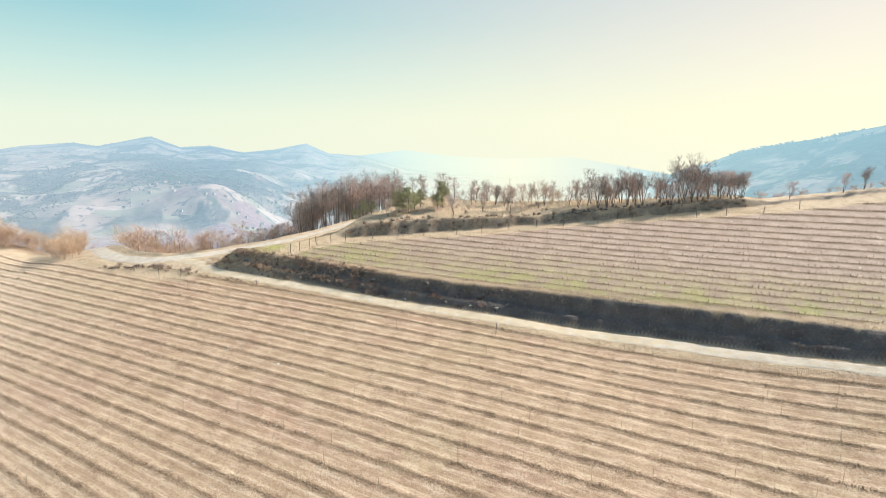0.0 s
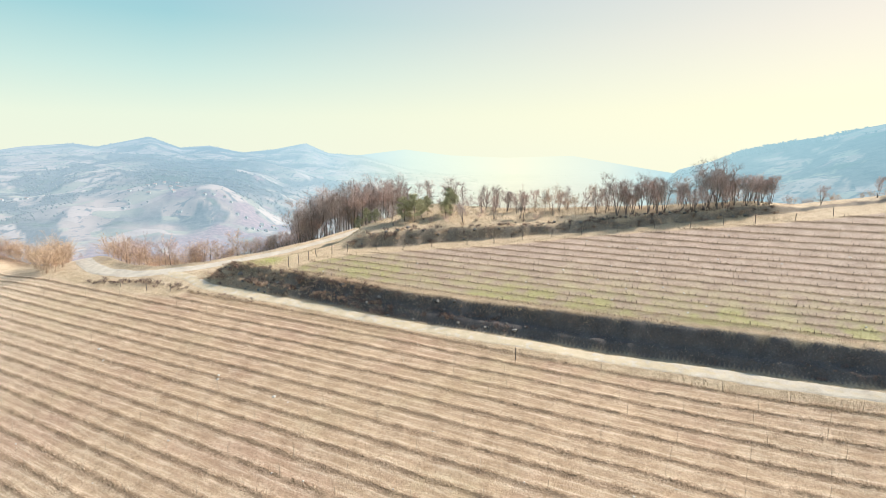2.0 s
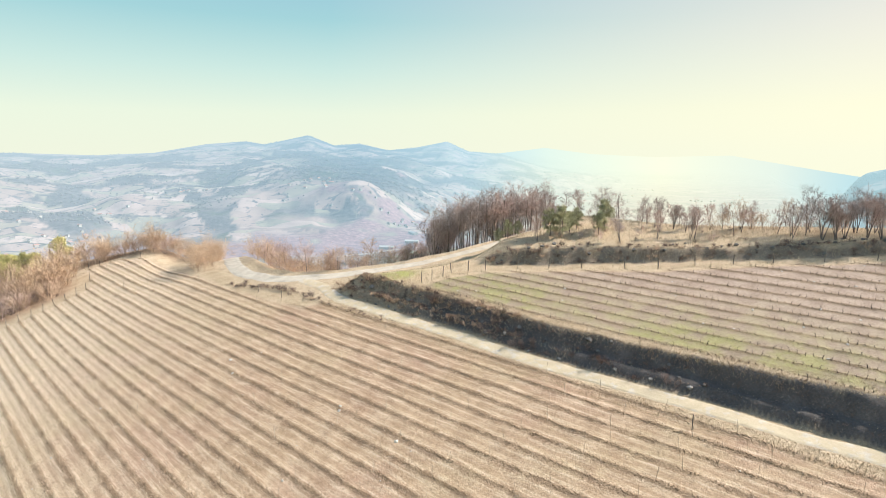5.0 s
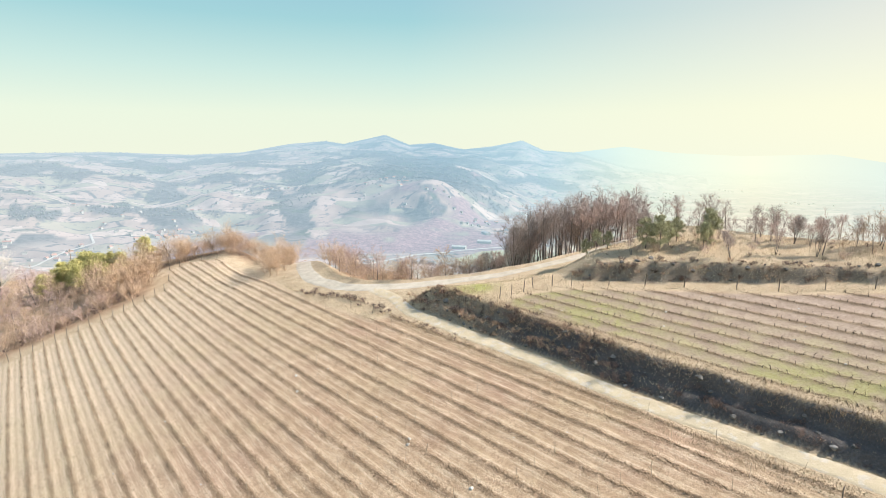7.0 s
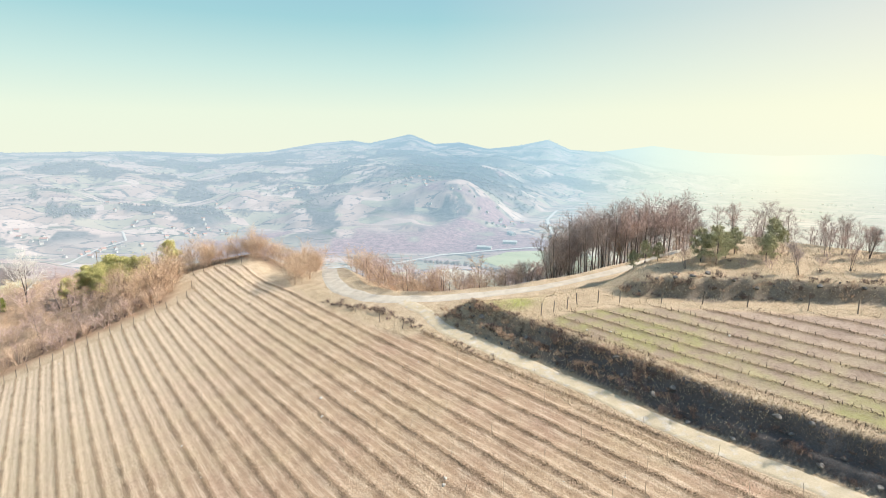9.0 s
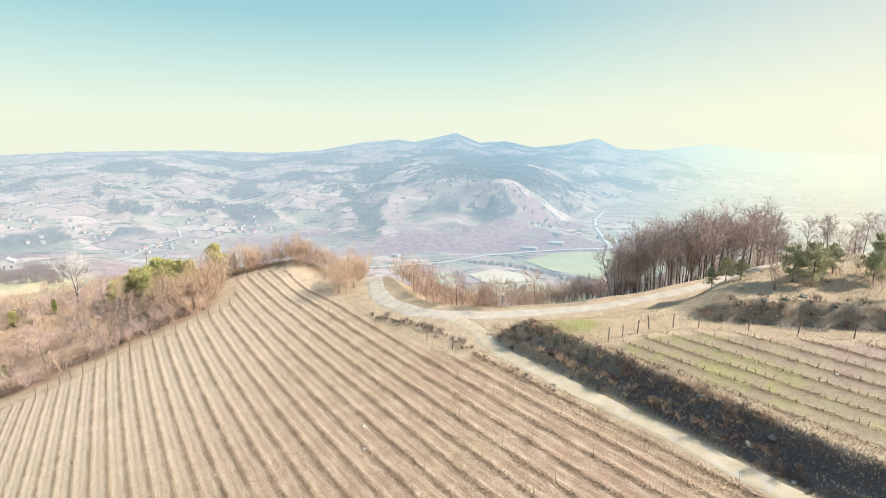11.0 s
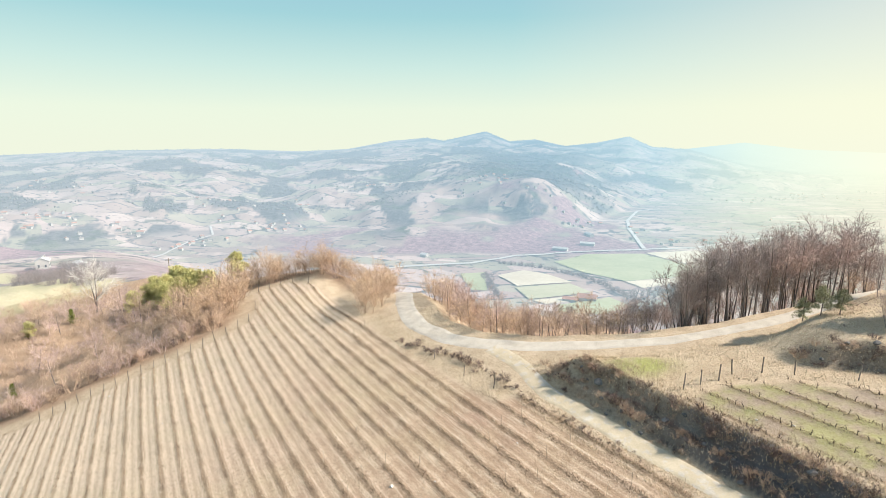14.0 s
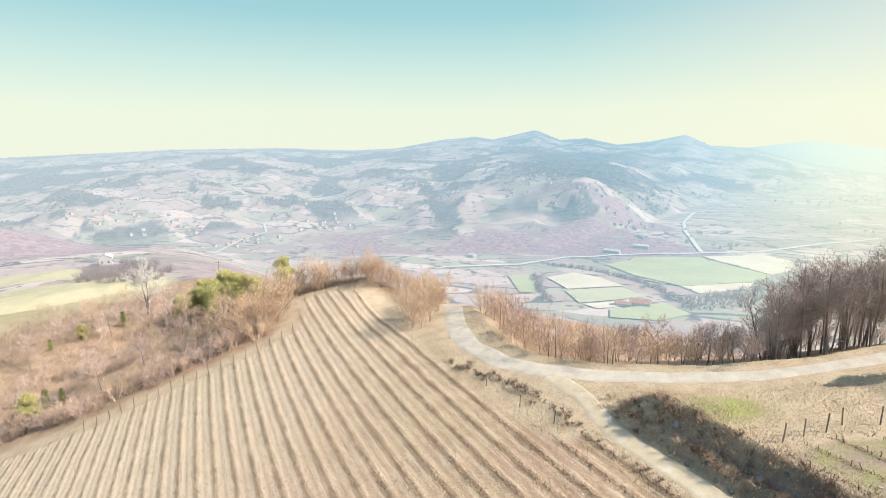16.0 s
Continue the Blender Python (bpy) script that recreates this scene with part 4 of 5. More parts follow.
for x, y in scatter(70, [(-24, 124), (-6, 106), (14, 108), (30, 116), (10, 150), (-30, 165)], 2.6):
    plant(("scrub", "thin", "oak", "small")[int(rng.integers(4))], x, y, rng.uniform(0.5, 0.8))

# ---- the scrub slope beside the lower vineyard ----
EDGE = [(-88, 80), (-76, 84), (-68, 91.5), (-61, 98), (-57.5, 104)]
for x, y in along(EDGE, 1.1, 0.7):
    plant("scrub" if rng.random() < 0.75 else "dark", x - 2.6, y + 2.2, rng.uniform(0.85, 1.25))
for x, y in scatter(170, [(-92, 82), (-76, 88), (-62, 101), (-60, 108), (-72, 120), (-100, 128), (-122, 112), (-118, 92)], 2.0):
    plant(("scrub", "scrub", "scrub", "small", "thin")[int(rng.integers(5))], x, y, rng.uniform(0.5, 1.15))
for x, y in scatter(18, [(-65, 103), (-60, 107), (-62, 118), (-71, 116)], 1.5):
    plant("oak", x, y, rng.uniform(1.0, 1.5))
for x, y in scatter(18, [(-94, 122), (-82, 119), (-71, 119), (-74, 130), (-92, 133)], 1.9):
    plant("pine_light", x, y, rng.uniform(0.9, 1.15))
plant("pine_light", -72, 133, 1.25)
plant("white", -106, 128, 1.15)
for x, y, size in ((-75.2, 93.4, 1.0), (-73.6, 94.2, 0.9), (-72.1, 94.6, 1.1), (-70.4, 95.6, 1.2), (-69.1, 96.6, 1.15), (-67.6, 97.4, 1.0), (-66.2, 98.4, 1.1), (-64.7, 99.4, 0.9), (-62.4, 103.5, 1.1), (-61.6, 105.6, 1.2), (-63, 109, 1.1), (-76, 116, 1.2), (-78, 117.5, 1.3), (-81, 118, 1.2)):
    plant("dark", x, y, size * 1.25)
for x, y in ((-107.5, 112), (-104, 119.5), (-91, 90), (-89.5, 91.5), (-110, 107)):
    plant("ivy", x, y, 0.9)
plant("pine_light", -90, 86.5, 0.75)
plant("pine_light", -107, 112, 0.6)
for x, y in scatter(70, [(-120, 110), (-100, 132), (-74, 140), (-90, 165), (-150, 150), (-150, 118)], 3.0):
    plant("scrub" if rng.random() < 0.7 else "thin", x, y, rng.uniform(0.8, 1.2))

# ---- the earth bank and the edge of the track ----
for s in np.arange(-44, 58, 0.22):
    rise = rng.uniform(0, 0.85)
    u = float(track_u(s)) + 1.3 + 3.0 * rise
    if rng.random() < (1.0 if s > 6 else 0.55 if s < -26 else 0.22):
        x, y = (u - s) * 0.70711, (u + s) * 0.70711
        dry = s > 33 and rng.random() < 0.5
        plant("dry" if dry else "bramble" if rng.random() < 0.6 else "dark", x, y, rng.uniform(0.35, 0.78) if s > 6 else rng.uniform(0.25, 0.5), 1.0, 0.1)
for s in np.arange(26, 58.5, 0.14):
    u = float(track_u(s)) + 1.7 + 3.0 * rng.uniform(0, 1)
    plant(("dry", "bramble", "dark")[int(rng.integers(3))], (u - s) * 0.70711, (u + s) * 0.70711, rng.uniform(0.35, 0.75), 1.0, 0.1)
for x, y in along([(-24.0, 89.9), (-20.1, 87.4), (-16.3, 85.1), (-12.7, 82.6), (-9.2, 79.0), (-4.6, 73.8), (4, 65.2)], 0.38, 0.3):
    plant("bramble" if rng.random() < 0.5 else "dark", x, y, rng.uniform(0.45, 0.8) if x < -8 else rng.uniform(0.2, 0.4))
for x, y in ((-5, 79.5), (-3.5, 78.5), (-2.2, 80.5), (-1, 79), (0.5, 80), (-4, 81)):
    plant("dry", x, y, 0.7)
for some in KINDS.values():
    for root in some:
        if root.name not in USED:   # a kind that found no place
            for child in list(root.children):
                bpy.data.objects.remove(child)
            bpy.data.objects.remove(root)
bpy.data.objects.remove(STORE)

# ---- road and track ----
gravel, nt, p, _ = material("pale_gravel", 0.95)
pos = position(nt)
f = math_node(nt, "ADD", math_node(nt, "MULTIPLY", noise_tex(nt, pos, 0.7, 4), 0.5), math_node(nt, "MULTIPLY", noise_tex(nt, pos, 9.0, 5, 0.7), 0.5))
c = ramp(nt, f, [(0.32, (0.40, 0.335, 0.26)), (0.5, (0.57, 0.495, 0.40)), (0.7, (0.69, 0.62, 0.52))])
middle = math_node(nt, "MULTIPLY", attribute(nt, "grassy"), map_range(nt, noise_tex(nt, pos, 1.1, 4), 0.36, 0.6))
c = mix(nt, middle, c, ramp(nt, f, [(0.3, (0.46, 0.365, 0.24)), (0.7, (0.68, 0.565, 0.40))]))
nt.links.new(c, p.inputs["Base Color"])
bump(nt, p, noise_tex(nt, pos, 9.0, 5, 0.7), 0.04)


def ribbon(name, pts, width, lift, label, ruts, wob=0.25, base=None, narrow=None):
    """A strip of road laid on the ground along a line, with uneven edges."""
    base = base or ground_height
    dense = []
    for a, b in zip(pts, pts[1:]):
        n = max(2, int(math.dist(a, b) / 0.5))
        dense += [(a[0] + (b[0] - a[0]) * k / n, a[1] + (b[1] - a[1]) * k / n) for k in range(n)]
    d = np.array(dense + [pts[-1]])
    for _ in range(10):
        d[1:-1] = (d[:-2] + d[2:] + 2 * d[1:-1]) / 4
    t = np.gradient(d, axis=0)
    t /= np.linalg.norm(t, axis=1, keepdims=True)
    nrm = np.stack([t[:, 1], -t[:, 0]], 1)
    across = np.linspace(-1, 1, 9)
    run = np.arange(len(d)) * 0.5
    wl, wr = width / 2 + wob * fbm(run / 6, run * 0, 4, 90), width / 2 + wob * fbm(run / 6, run * 0 + 9, 4, 91)
    if narrow:
        wl, wr = wl * narrow(d[:, 0]), wr * narrow(d[:, 0])
    off = np.where(across[None] < 0, across[None] * wl[:, None], across[None] * wr[:, None])
    x, y = d[:, 0:1] + nrm[:, 0:1] * off, d[:, 1:2] + nrm[:, 1:2] * off
    z = base(x, y) + lift - 0.09 * (np.abs(across[None]) > 0.97)
    i = np.arange(x.size).reshape(x.shape)
    quads = np.stack([i[:-1, :-1], i[:-1, 1:], i[1:, 1:], i[1:, :-1]], -1).reshape(-1, 4)
    me = mesh_from(name, np.stack([x, y, z], -1).reshape(-1, 3), quads)
    g = np.exp(-(across / 0.22) ** 2) + step(0.78, 1.0, np.abs(across))
    rut = np.broadcast_to(g * ruts, x.shape)
    if name == "track":
        rut = rut * 0.5 + 0.4 + (1.4 + 0.8 * g) * step(-25, -5, (y - x) * 0.70711)
    mask(me, "grassy", rut)
    me.materials.append(gravel)
    return tagged(new(name, me), label, "road", kind="structure")


ribbon("road", ROAD, 3.1, 0.05, "pale gravel farm road curving over the brow", 0.25, 0.5, None, lambda x: 1.0 - 0.40 * step(-16, 2, x))
TRACK = [((float(track_u(s)) - s) * 0.70711, (float(track_u(s)) + s) * 0.70711) for s in np.arange(-70, 58, 3.0)] + [(-7.0, 82.0), (-10.5, 85.6)]
ribbon("track", TRACK, 2.1, 0.05, "pale earth cart track with grass along its middle", 1.0, 0.45)

# ---- rows of the lower vineyard ----
weed = simple_mat("dry_weeds", (0.15, 0.105, 0.07), (0.50, 0.37, 0.25), 0.7, 0.95)
grass_pale = simple_mat("pale_dry_grass", (0.52, 0.41, 0.265), (0.78, 0.66, 0.47), 0.5, 0.9)
weed_pale = simple_mat("bleached_grass", (0.52, 0.39, 0.27), (0.80, 0.66, 0.50), 0.7, 0.95)


def blades(x, y, z, h, w, seed, lean=0.5):
    """Tufts: three-cornered blades rising from the places given."""
    r = np.random.default_rng(seed)
    n = len(x)
    a = r.uniform(0, 6.283, n)
    hh, ww = h * r.uniform(0.5, 1.4, n), w * r.uniform(0.6, 1.4, n)
    la = r.uniform(0, 6.283, n)
    l = hh * lean * r.uniform(0, 1, n)
    co = np.stack([np.stack([x - np.cos(a) * ww, y - np.sin(a) * ww, z - 0.03], -1), np.stack([x + np.cos(a) * ww, y + np.sin(a) * ww, z - 0.03], -1), np.stack([x + np.cos(la) * l, y + np.sin(la) * l, z + hh], -1)], 1)
    return co.reshape(-1, 3), np.arange(n * 3).reshape(-1, 3)


def on_rows(rows, poly, n, spread_, box, seed, patch):
    """Random places close to the rows inside a field, thinned into patches."""
    r = np.random.default_rng(seed)
    x, y = r.uniform(box[0], box[1], n), r.uniform(box[2], box[3], n)
    e = 0.02
    v = rows(x, y)
    gx_, gy_ = (rows(x + e, y) - v) / e, (rows(x, y + e) - v) / e
    g2 = gx_ ** 2 + gy_ ** 2
    off = (np.round(v) - v) + r.normal(size=n) * spread_
    x, y = x + gx_ / g2 * off, y + gy_ / g2 * off
    keep = inside(x, y, poly) & (fbm(x / 2.2, y / 2.2, 3, seed) > patch)
    return x[keep], y[keep]


def stuff(name, geo, mat, label, category):
    ob = new(name, mesh_from(name, *geo, smooth=False))
    ob.data.materials.append(mat)
    return tagged(ob, label, category, kind="stuff")


x, y = on_rows(rows_low, LOW_VINEYARD, 330000, 0.085, (-86, 90, -6, 126), 3, -0.36)
stuff("row_weeds", blades(x, y, ground_height(x, y), 0.15, 0.034, 5, 1.3), weed, "dry brown weeds along the vine rows", "weeds")
x, y = on_rows(rows_low, LOW_VINEYARD, 80000, 0.33, (-86, 90, -6, 126), 4, -0.3)
stuff("field_grass", blades(x, y, ground_height(x, y), 0.13, 0.04, 6, 1.2), weed_pale, "bleached short grass between the vine rows", "grass")
x, y = on_rows(rows_high, HIGH_VINEYARD, 170000, 0.10, (5, 125, -20, 76), 8, -0.4)
stuff("row_weeds", blades(x, y, ground_height(x, y), 0.12, 0.034, 7, 1.1), weed, "dry dark weeds along the upper vine rows", "weeds")
r_ = np.random.default_rng(12)
s_, o_ = r_.uniform(-60, 58, 60000), r_.uniform(-3.2, 6.5, 60000)
extra = (s_ > -5) & (o_ > 3.5) & (o_ < 4.7)
bx, by = (track_u(s_) + o_ - s_)[extra] * 0.70711, (track_u(s_) + o_ + s_)[extra] * 0.70711
stuff("tussocks", blades(bx, by, ground_height(bx, by), 0.24, 0.030, 13, 1.2), weed, "tall dry tussocks over the edge of the earth bank", "grass")
keep = (np.abs(o_) > 1.0) & ((o_ < 1.3) | (o_ > 4.2) | (r_.random(60000) < 0.02))
s_, o_ = s_[keep], o_[keep]
u_ = track_u(s_) + o_
x, y = (u_ - s_) * 0.70711, (u_ + s_) * 0.70711
stuff("verge_grass", blades(x, y, ground_height(x, y), 0.14, 0.032, 9, 1.2), straw_mat, "straw-coloured grass on the verges of the track", "grass")
x, y = r_.uniform(-30, 100, 150000), r_.uniform(50, 100, 150000)
keep = inside(x, y, BROW) & ~inside(x, y, LOW_VINEYARD) & ~inside(x, y, HIGH_VINEYARD) & (to_line(x, y, ROAD)[0] > 1.9) & (np.abs((x + y) * 0.70711 - track_u((y - x) * 0.70711)) > 1.5)
x, y = x[keep], y[keep]
stuff("hill_grass", blades(x, y, ground_height(x, y), 0.17, 0.036, 10, 1.4), grass_pale, "tall dry grass on the brow and the mound", "grass")

# ---- posts ----
post_wood = simple_mat("weathered_post_wood", (0.14, 0.115, 0.095), (0.30, 0.255, 0.21), 3.0, 0.9, 0.01, 0.3)
post_pale = simple_mat("pale_post", (0.42, 0.34, 0.25), (0.60, 0.50, 0.38), 3.0, 0.9, 0.01, 0.3)
wire_mat = simple_mat("rusty_wire", (0.12, 0.09, 0.07), (0.22, 0.17, 0.13), 2.0, 0.6)


def post_mesh(name, h, r, mat, seed):
    g = np.random.default_rng(seed)
    segs, p = [], Vector((0, 0, -0.25))
    for k in range(4):
        q = p + Vector((g.normal() * 0.012, g.normal() * 0.012, (h + 0.25) / 4))
        segs.append((*p, *q, r * g.uniform(0.9, 1.1), r * g.uniform(0.85, 1.0)))
        p = q
    segs.append((*p, *(p + Vector((0.01, 0, 0.02))), r, 0.004))
    co, fa = tubes(segs, 6)
    me = mesh_from(name, co, fa)
    me.materials.append(mat)
    return me


fence_meshes = [post_mesh("fence_post", h, 0.065, post_wood, 20 + i) for i, h in enumerate((1.6, 1.45, 1.7))]
row_meshes = [post_mesh("row_post", h, 0.015, post_pale, 30 + i) for i, h in enumerate((1.25, 1.1, 1.4))]
end_meshes = [post_mesh("end_post", h, 0.050, post_wood, 40 + i) for i, h in enumerate((1.4, 1.3, 1.5))]


def set_post(name, meshes, x, y, label, group, lean=3.0):
    ob = new(name, meshes[int(rng.integers(len(meshes)))])
    ob.matrix_basis = pose(x, y, height_at(x, y), rng.normal() * lean, rng.normal() * lean, rng.uniform(0, 360))
    return tagged(ob, label, "post", group)


for x, y in ((8.6, 71.8), (10.3, 72.6), (12.1, 73.2), (13.6, 74.3), (16.3, 74.5), (19.0, 74.1), (23.9, 73.1), (28.5, 71.9), (33.2, 70.3), (39.1, 68.2), (43.7, 66.6), (49.1, 65.8), (54.5, 64.7), (59.8, 63.2), (66.4, 61.2), (73.1, 59.3), (79.1, 56.5), (84.8, 54.4), (90.5, 52.3), (97.3, 49.6), (105.2, 47.9)):
    set_post("fence_post", fence_meshes, x, y, "weathered dark wooden post at the head of the upper vineyard", "fence posts", 4.0)
for x, y in ((31.2, 36.4), (-9.58, 77.2), (-13.3, 80.2), (-17.6, 84.3)):
    set_post("end_post", end_meshes, x, y, "dark wooden end post standing at a vine row", "row end posts", 3.0)


def trace(rows, level, poly, x0, y0, way, step_=0.25, most=700):
    """Follows one row from a place near it."""
    pts, x, y = [], x0, y0
    e = 0.02
    for _ in range(most):
        v = float(rows(x, y))
        g = Vector(((float(rows(x + e, y)) - v) / e, (float(rows(x, y + e)) - v) / e))
        c = g * ((level - v) / g.length_squared)
        x, y = x + c.x, y + c.y
        pts.append((x, y))
        d = Vector((-g.y, g.x)).normalized() * way
        x, y = x + d.x * step_, y + d.y * step_
    return pts


def row_places(rows, poly, span, gap, guide):
    """Places every gap metres along each row in a field; the first on each row comes with it."""
    rowsets = []
    for level in range(*span):
        start = guide(level)
        if start is None:
            continue
        pts = trace(rows, level, poly, *start, 1)[::-1] + trace(rows, level, poly, *start, -1)[1:]
        a = np.array(pts)
        a = a[inside(a[:, 0], a[:, 1], poly)]
        if len(a) > 8:
            rowsets.append(a[::max(1, int(gap / 0.25))])
    return rowsets


def guide_low(level):
    xs = np.linspace(-85, 60, 1500)
    ys = 62 - 0.40 * xs
    v = rows_low(xs, ys)
    k = int(np.argmin(np.abs(v - level)))
    return (float(xs[k]), float(ys[k])) if abs(v[k] - level) < 0.2 else None


lows = row_places(rows_low, LOW_VINEYARD, (-40, 16), 6.5, guide_low)
spots = []
for a in lows:
    head = a[0] if a[0][1] > a[-1][1] else a[-1]
    if head[0] < -45:
        set_post("end_post", end_meshes, head[0], head[1], "thin dark end post at the head of a vine row", "row end posts", 4.0)
    spots += [(float(px), float(py)) for px, py in a[1:-1]]
spots.sort(key=lambda p: (p[0] + 3) ** 2 + (p[1] - 52) ** 2)
for x, y in spots[:280]:
    set_post("row_post", row_meshes, x + rng.normal() * 0.05, y + rng.normal() * 0.05, "thin pale stake in a row of the lower vineyard", "row stakes", 4.0)
rest = np.array(spots[280:900])
gz = ground_height(rest[:, 0], rest[:, 1])
co, fa = tubes(np.column_stack([rest, gz - 0.2, rest + rng.normal(size=rest.shape) * 0.06, gz + 1.2, np.full(len(rest), 0.016), np.full(len(rest), 0.014)]), 4)
stuff("far_row_stakes", (co, fa), post_pale, "thin pale stakes in the farther vine rows", "stakes")

# ---- vines of the upper vineyard ----
vine_wood = simple_mat("vine_wood", (0.060, 0.045, 0.037), (0.17, 0.125, 0.10), 3.0, 0.9, 0.01, 0.3)
vine_kinds = []


def vine_geo(seed):
    r = np.random.default_rng(seed)
    out = [[], [], [], []]
    grow(r, (0, 0, -0.1), (r.normal() * 0.2, r.normal() * 0.2, 1), 0.62, 0.045, 0, [(5, 55, 0.62, 0.6, 0.12), (1, 30, 0.5, 0.7, 0.15), (0, 0, 0, 0, 0.1)], out)
    co, fa = slivers(out[3])
    return tubes(out[0], 4), (co, fa)


for i in range(4):
    a, b = vine_geo(200 + i)
    root = mesh_from("vine", *a)
    root.materials.append(vine_wood)
    arm = mesh_from("cane_tangle", *b)
    arm.materials.append(vine_wood)
    vine_kinds.append((root, arm, a, b))


def guide_high(level):
    xs = np.linspace(10, 110, 2400)
    ys = 20 + 0.45 * (xs - 10)
    v = rows_high(xs, ys)
    k = int(np.argmin(np.abs(v - level)))
    return (float(xs[k]), float(ys[k])) if abs(v[k] - level) < 0.2 else None


highs = row_places(rows_high, HIGH_VINEYARD, (-8, 22), 0.9, guide_high)
spots = [(float(px), float(py)) for a in highs for px, py in a if px < 125 and py > -25]
spots.sort(key=lambda p: (p[0] - 18) ** 2 + (p[1] - 55) ** 2)
for x, y in spots[:300]:
    if rng.random() < 0.1:
        continue
    root, arm, _, _ = vine_kinds[int(rng.integers(4))]
    ob = tagged(new("vine", root), "short gnarled leafless vine in the upper vineyard", "vine", "vines")
    s = rng.uniform(0.5, 0.9)
    ob.matrix_basis = pose(x + rng.normal() * 0.06, y + rng.normal() * 0.06, height_at(x, y), 0, 0, rng.uniform(0, 360)) @ Matrix.Scale(s, 4)
    child = tagged(new("cane_tangle", arm), kind="stuff")
    child.parent = ob
pieces = []
rest = np.array(spots[300:5200])
gz = ground_height(rest[:, 0], rest[:, 1])
for (px, py), pz in zip(rest, gz):
    if rng.random() < 0.12:
        continue
    _, _, a, b = vine_kinds[int(rng.integers(4))]
    t = rng.uniform(0, 6.28)
    m = np.array([[math.cos(t), -math.sin(t), 0], [math.sin(t), math.cos(t), 0], [0, 0, 1]]) * rng.uniform(0.5, 0.9)
    for co, fa in (a, b):
        pieces.append((co @ m.T + (px, py, pz), fa))
stuff("far_vines", join(*pieces), vine_wood, "rows of short leafless vines farther up the field", "vines")


# ---- stones ----
stone_mat = simple_mat("pale_limestone", (0.46, 0.42, 0.36), (0.74, 0.70, 0.63), 2.0, 0.9, 0.03, 0.2)
grey_stone = simple_mat("grey_bank_stone", (0.12, 0.11, 0.10), (0.26, 0.24, 0.22), 2.0, 0.9, 0.03, 0.25)


def stone_mesh(name, seed, mat):
    bm = bmesh.new()
    bmesh.ops.create_icosphere(bm, subdivisions=2, radius=1.0)
    r = np.random.default_rng(seed)
    cut = [(Vector(r.normal(size=3)).normalized(), r.uniform(0.55, 0.9)) for _ in range(9)]
    for v in bm.verts:
        for n, d in cut:
            k = v.co.dot(n)
            if k > d:
                v.co -= n * (k - d)
        v.co.z *= 0.7
    me = bpy.data.meshes.new(name)
    bm.to_mesh(me)
    bm.free()
    me.materials.append(mat)
    return me


field_stones = [stone_mesh("stone", 300 + i, stone_mat) for i in range(4)]
bank_stones = [stone_mesh("stone", 310 + i, grey_stone) for i in range(4)]


def stone(x, y, size, meshes, label, group):
    ob = new("stone", meshes[int(rng.integers(len(meshes)))])
    s = size * rng.uniform(0.7, 1.3)
    ob.matrix_basis = pose(x, y, height_at(x, y) + s * 0.15, rng.uniform(-20, 20), rng.uniform(-20, 20), rng.uniform(0, 360)) @ Matrix.Scale(s, 4)
    return tagged(ob, label, "stone", group)


for x, y in ((-2.8, 48.6), (-17.7, 63.8), (-2.7, 49.3), (-7.8, 40.2), (-16.7, 60.4), (3.1, 42.2)):
    stone(x, y, 0.2, field_stones, "pale limestone lying on a vine row", "field stones")
for x, y in scatter(46, HIGH_VINEYARD[:9] + [(100, 20), (75, 13), (59, 27), (30, 51), (12, 66)], 2.0):
    stone(x, y, 0.16, field_stones, "pale limestone in the upper vineyard", "upper field stones")
for x, y in scatter(40, [(-60, 100), (-20, 84), (0, 66), (40, 26), (30, 0), (-20, 30), (-70, 80)], 3.0):
    stone(x, y, 0.10, field_stones, "small pale stone in the lower vineyard", "field stones")
for s in np.arange(4, 55, 1.3):
    u = float(track_u(s)) + rng.uniform(1.3, 4.0)
    stone((u - s) * 0.70711, (u + s) * 0.70711, rng.uniform(0.16, 0.42), bank_stones, "rough grey stone in the earth bank", "bank stones")
for x in np.arange(22, 98, 2.2):
    stone(x, 77.5 - 0.275 * (x - 19.7) + rng.normal() * 0.8, rng.uniform(0.2, 0.4), bank_stones, "rough grey stone at the foot of the mound", "mound stones")

# ---- the valley: fields, roads, farms and far houses, part of the backdrop with painted haze ----
def far_mat_of(name, a, b, scale, rough=1.0):
    m, nt, p, o = material(name, rough)
    p.inputs["Specular IOR Level"].default_value = 0.0
    pos = position(nt)
    f = math_node(nt, "ADD", math_node(nt, "MULTIPLY", noise_tex(nt, pos, scale, 4), 0.6), math_node(nt, "MULTIPLY", noise_tex(nt, pos, scale * 9, 4), 0.4))
    nt.links.new(ramp(nt, f, [(0.35, a), (0.65, b)]), p.inputs["Base Color"])
    haze_glow_over(nt, p, o)
    return m


f_green = far_mat_of("winter_wheat", (0.36, 0.37, 0.21), (0.46, 0.45, 0.28), 0.02)
f_olive = far_mat_of("rough_pasture", (0.42, 0.40, 0.25), (0.52, 0.48, 0.33), 0.02)
f_pale = far_mat_of("pale_stubble", (0.58, 0.49, 0.36), (0.68, 0.60, 0.46), 0.02)
f_road = far_mat_of("far_road", (0.50, 0.47, 0.43), (0.62, 0.59, 0.55), 0.05)
wall_white = far_mat_of("whitewashed_wall", (0.44, 0.41, 0.37), (0.54, 0.50, 0.46), 0.3)
roof_red = far_mat_of("clay_tile_roof", (0.40, 0.20, 0.14), (0.56, 0.31, 0.22), 0.3)
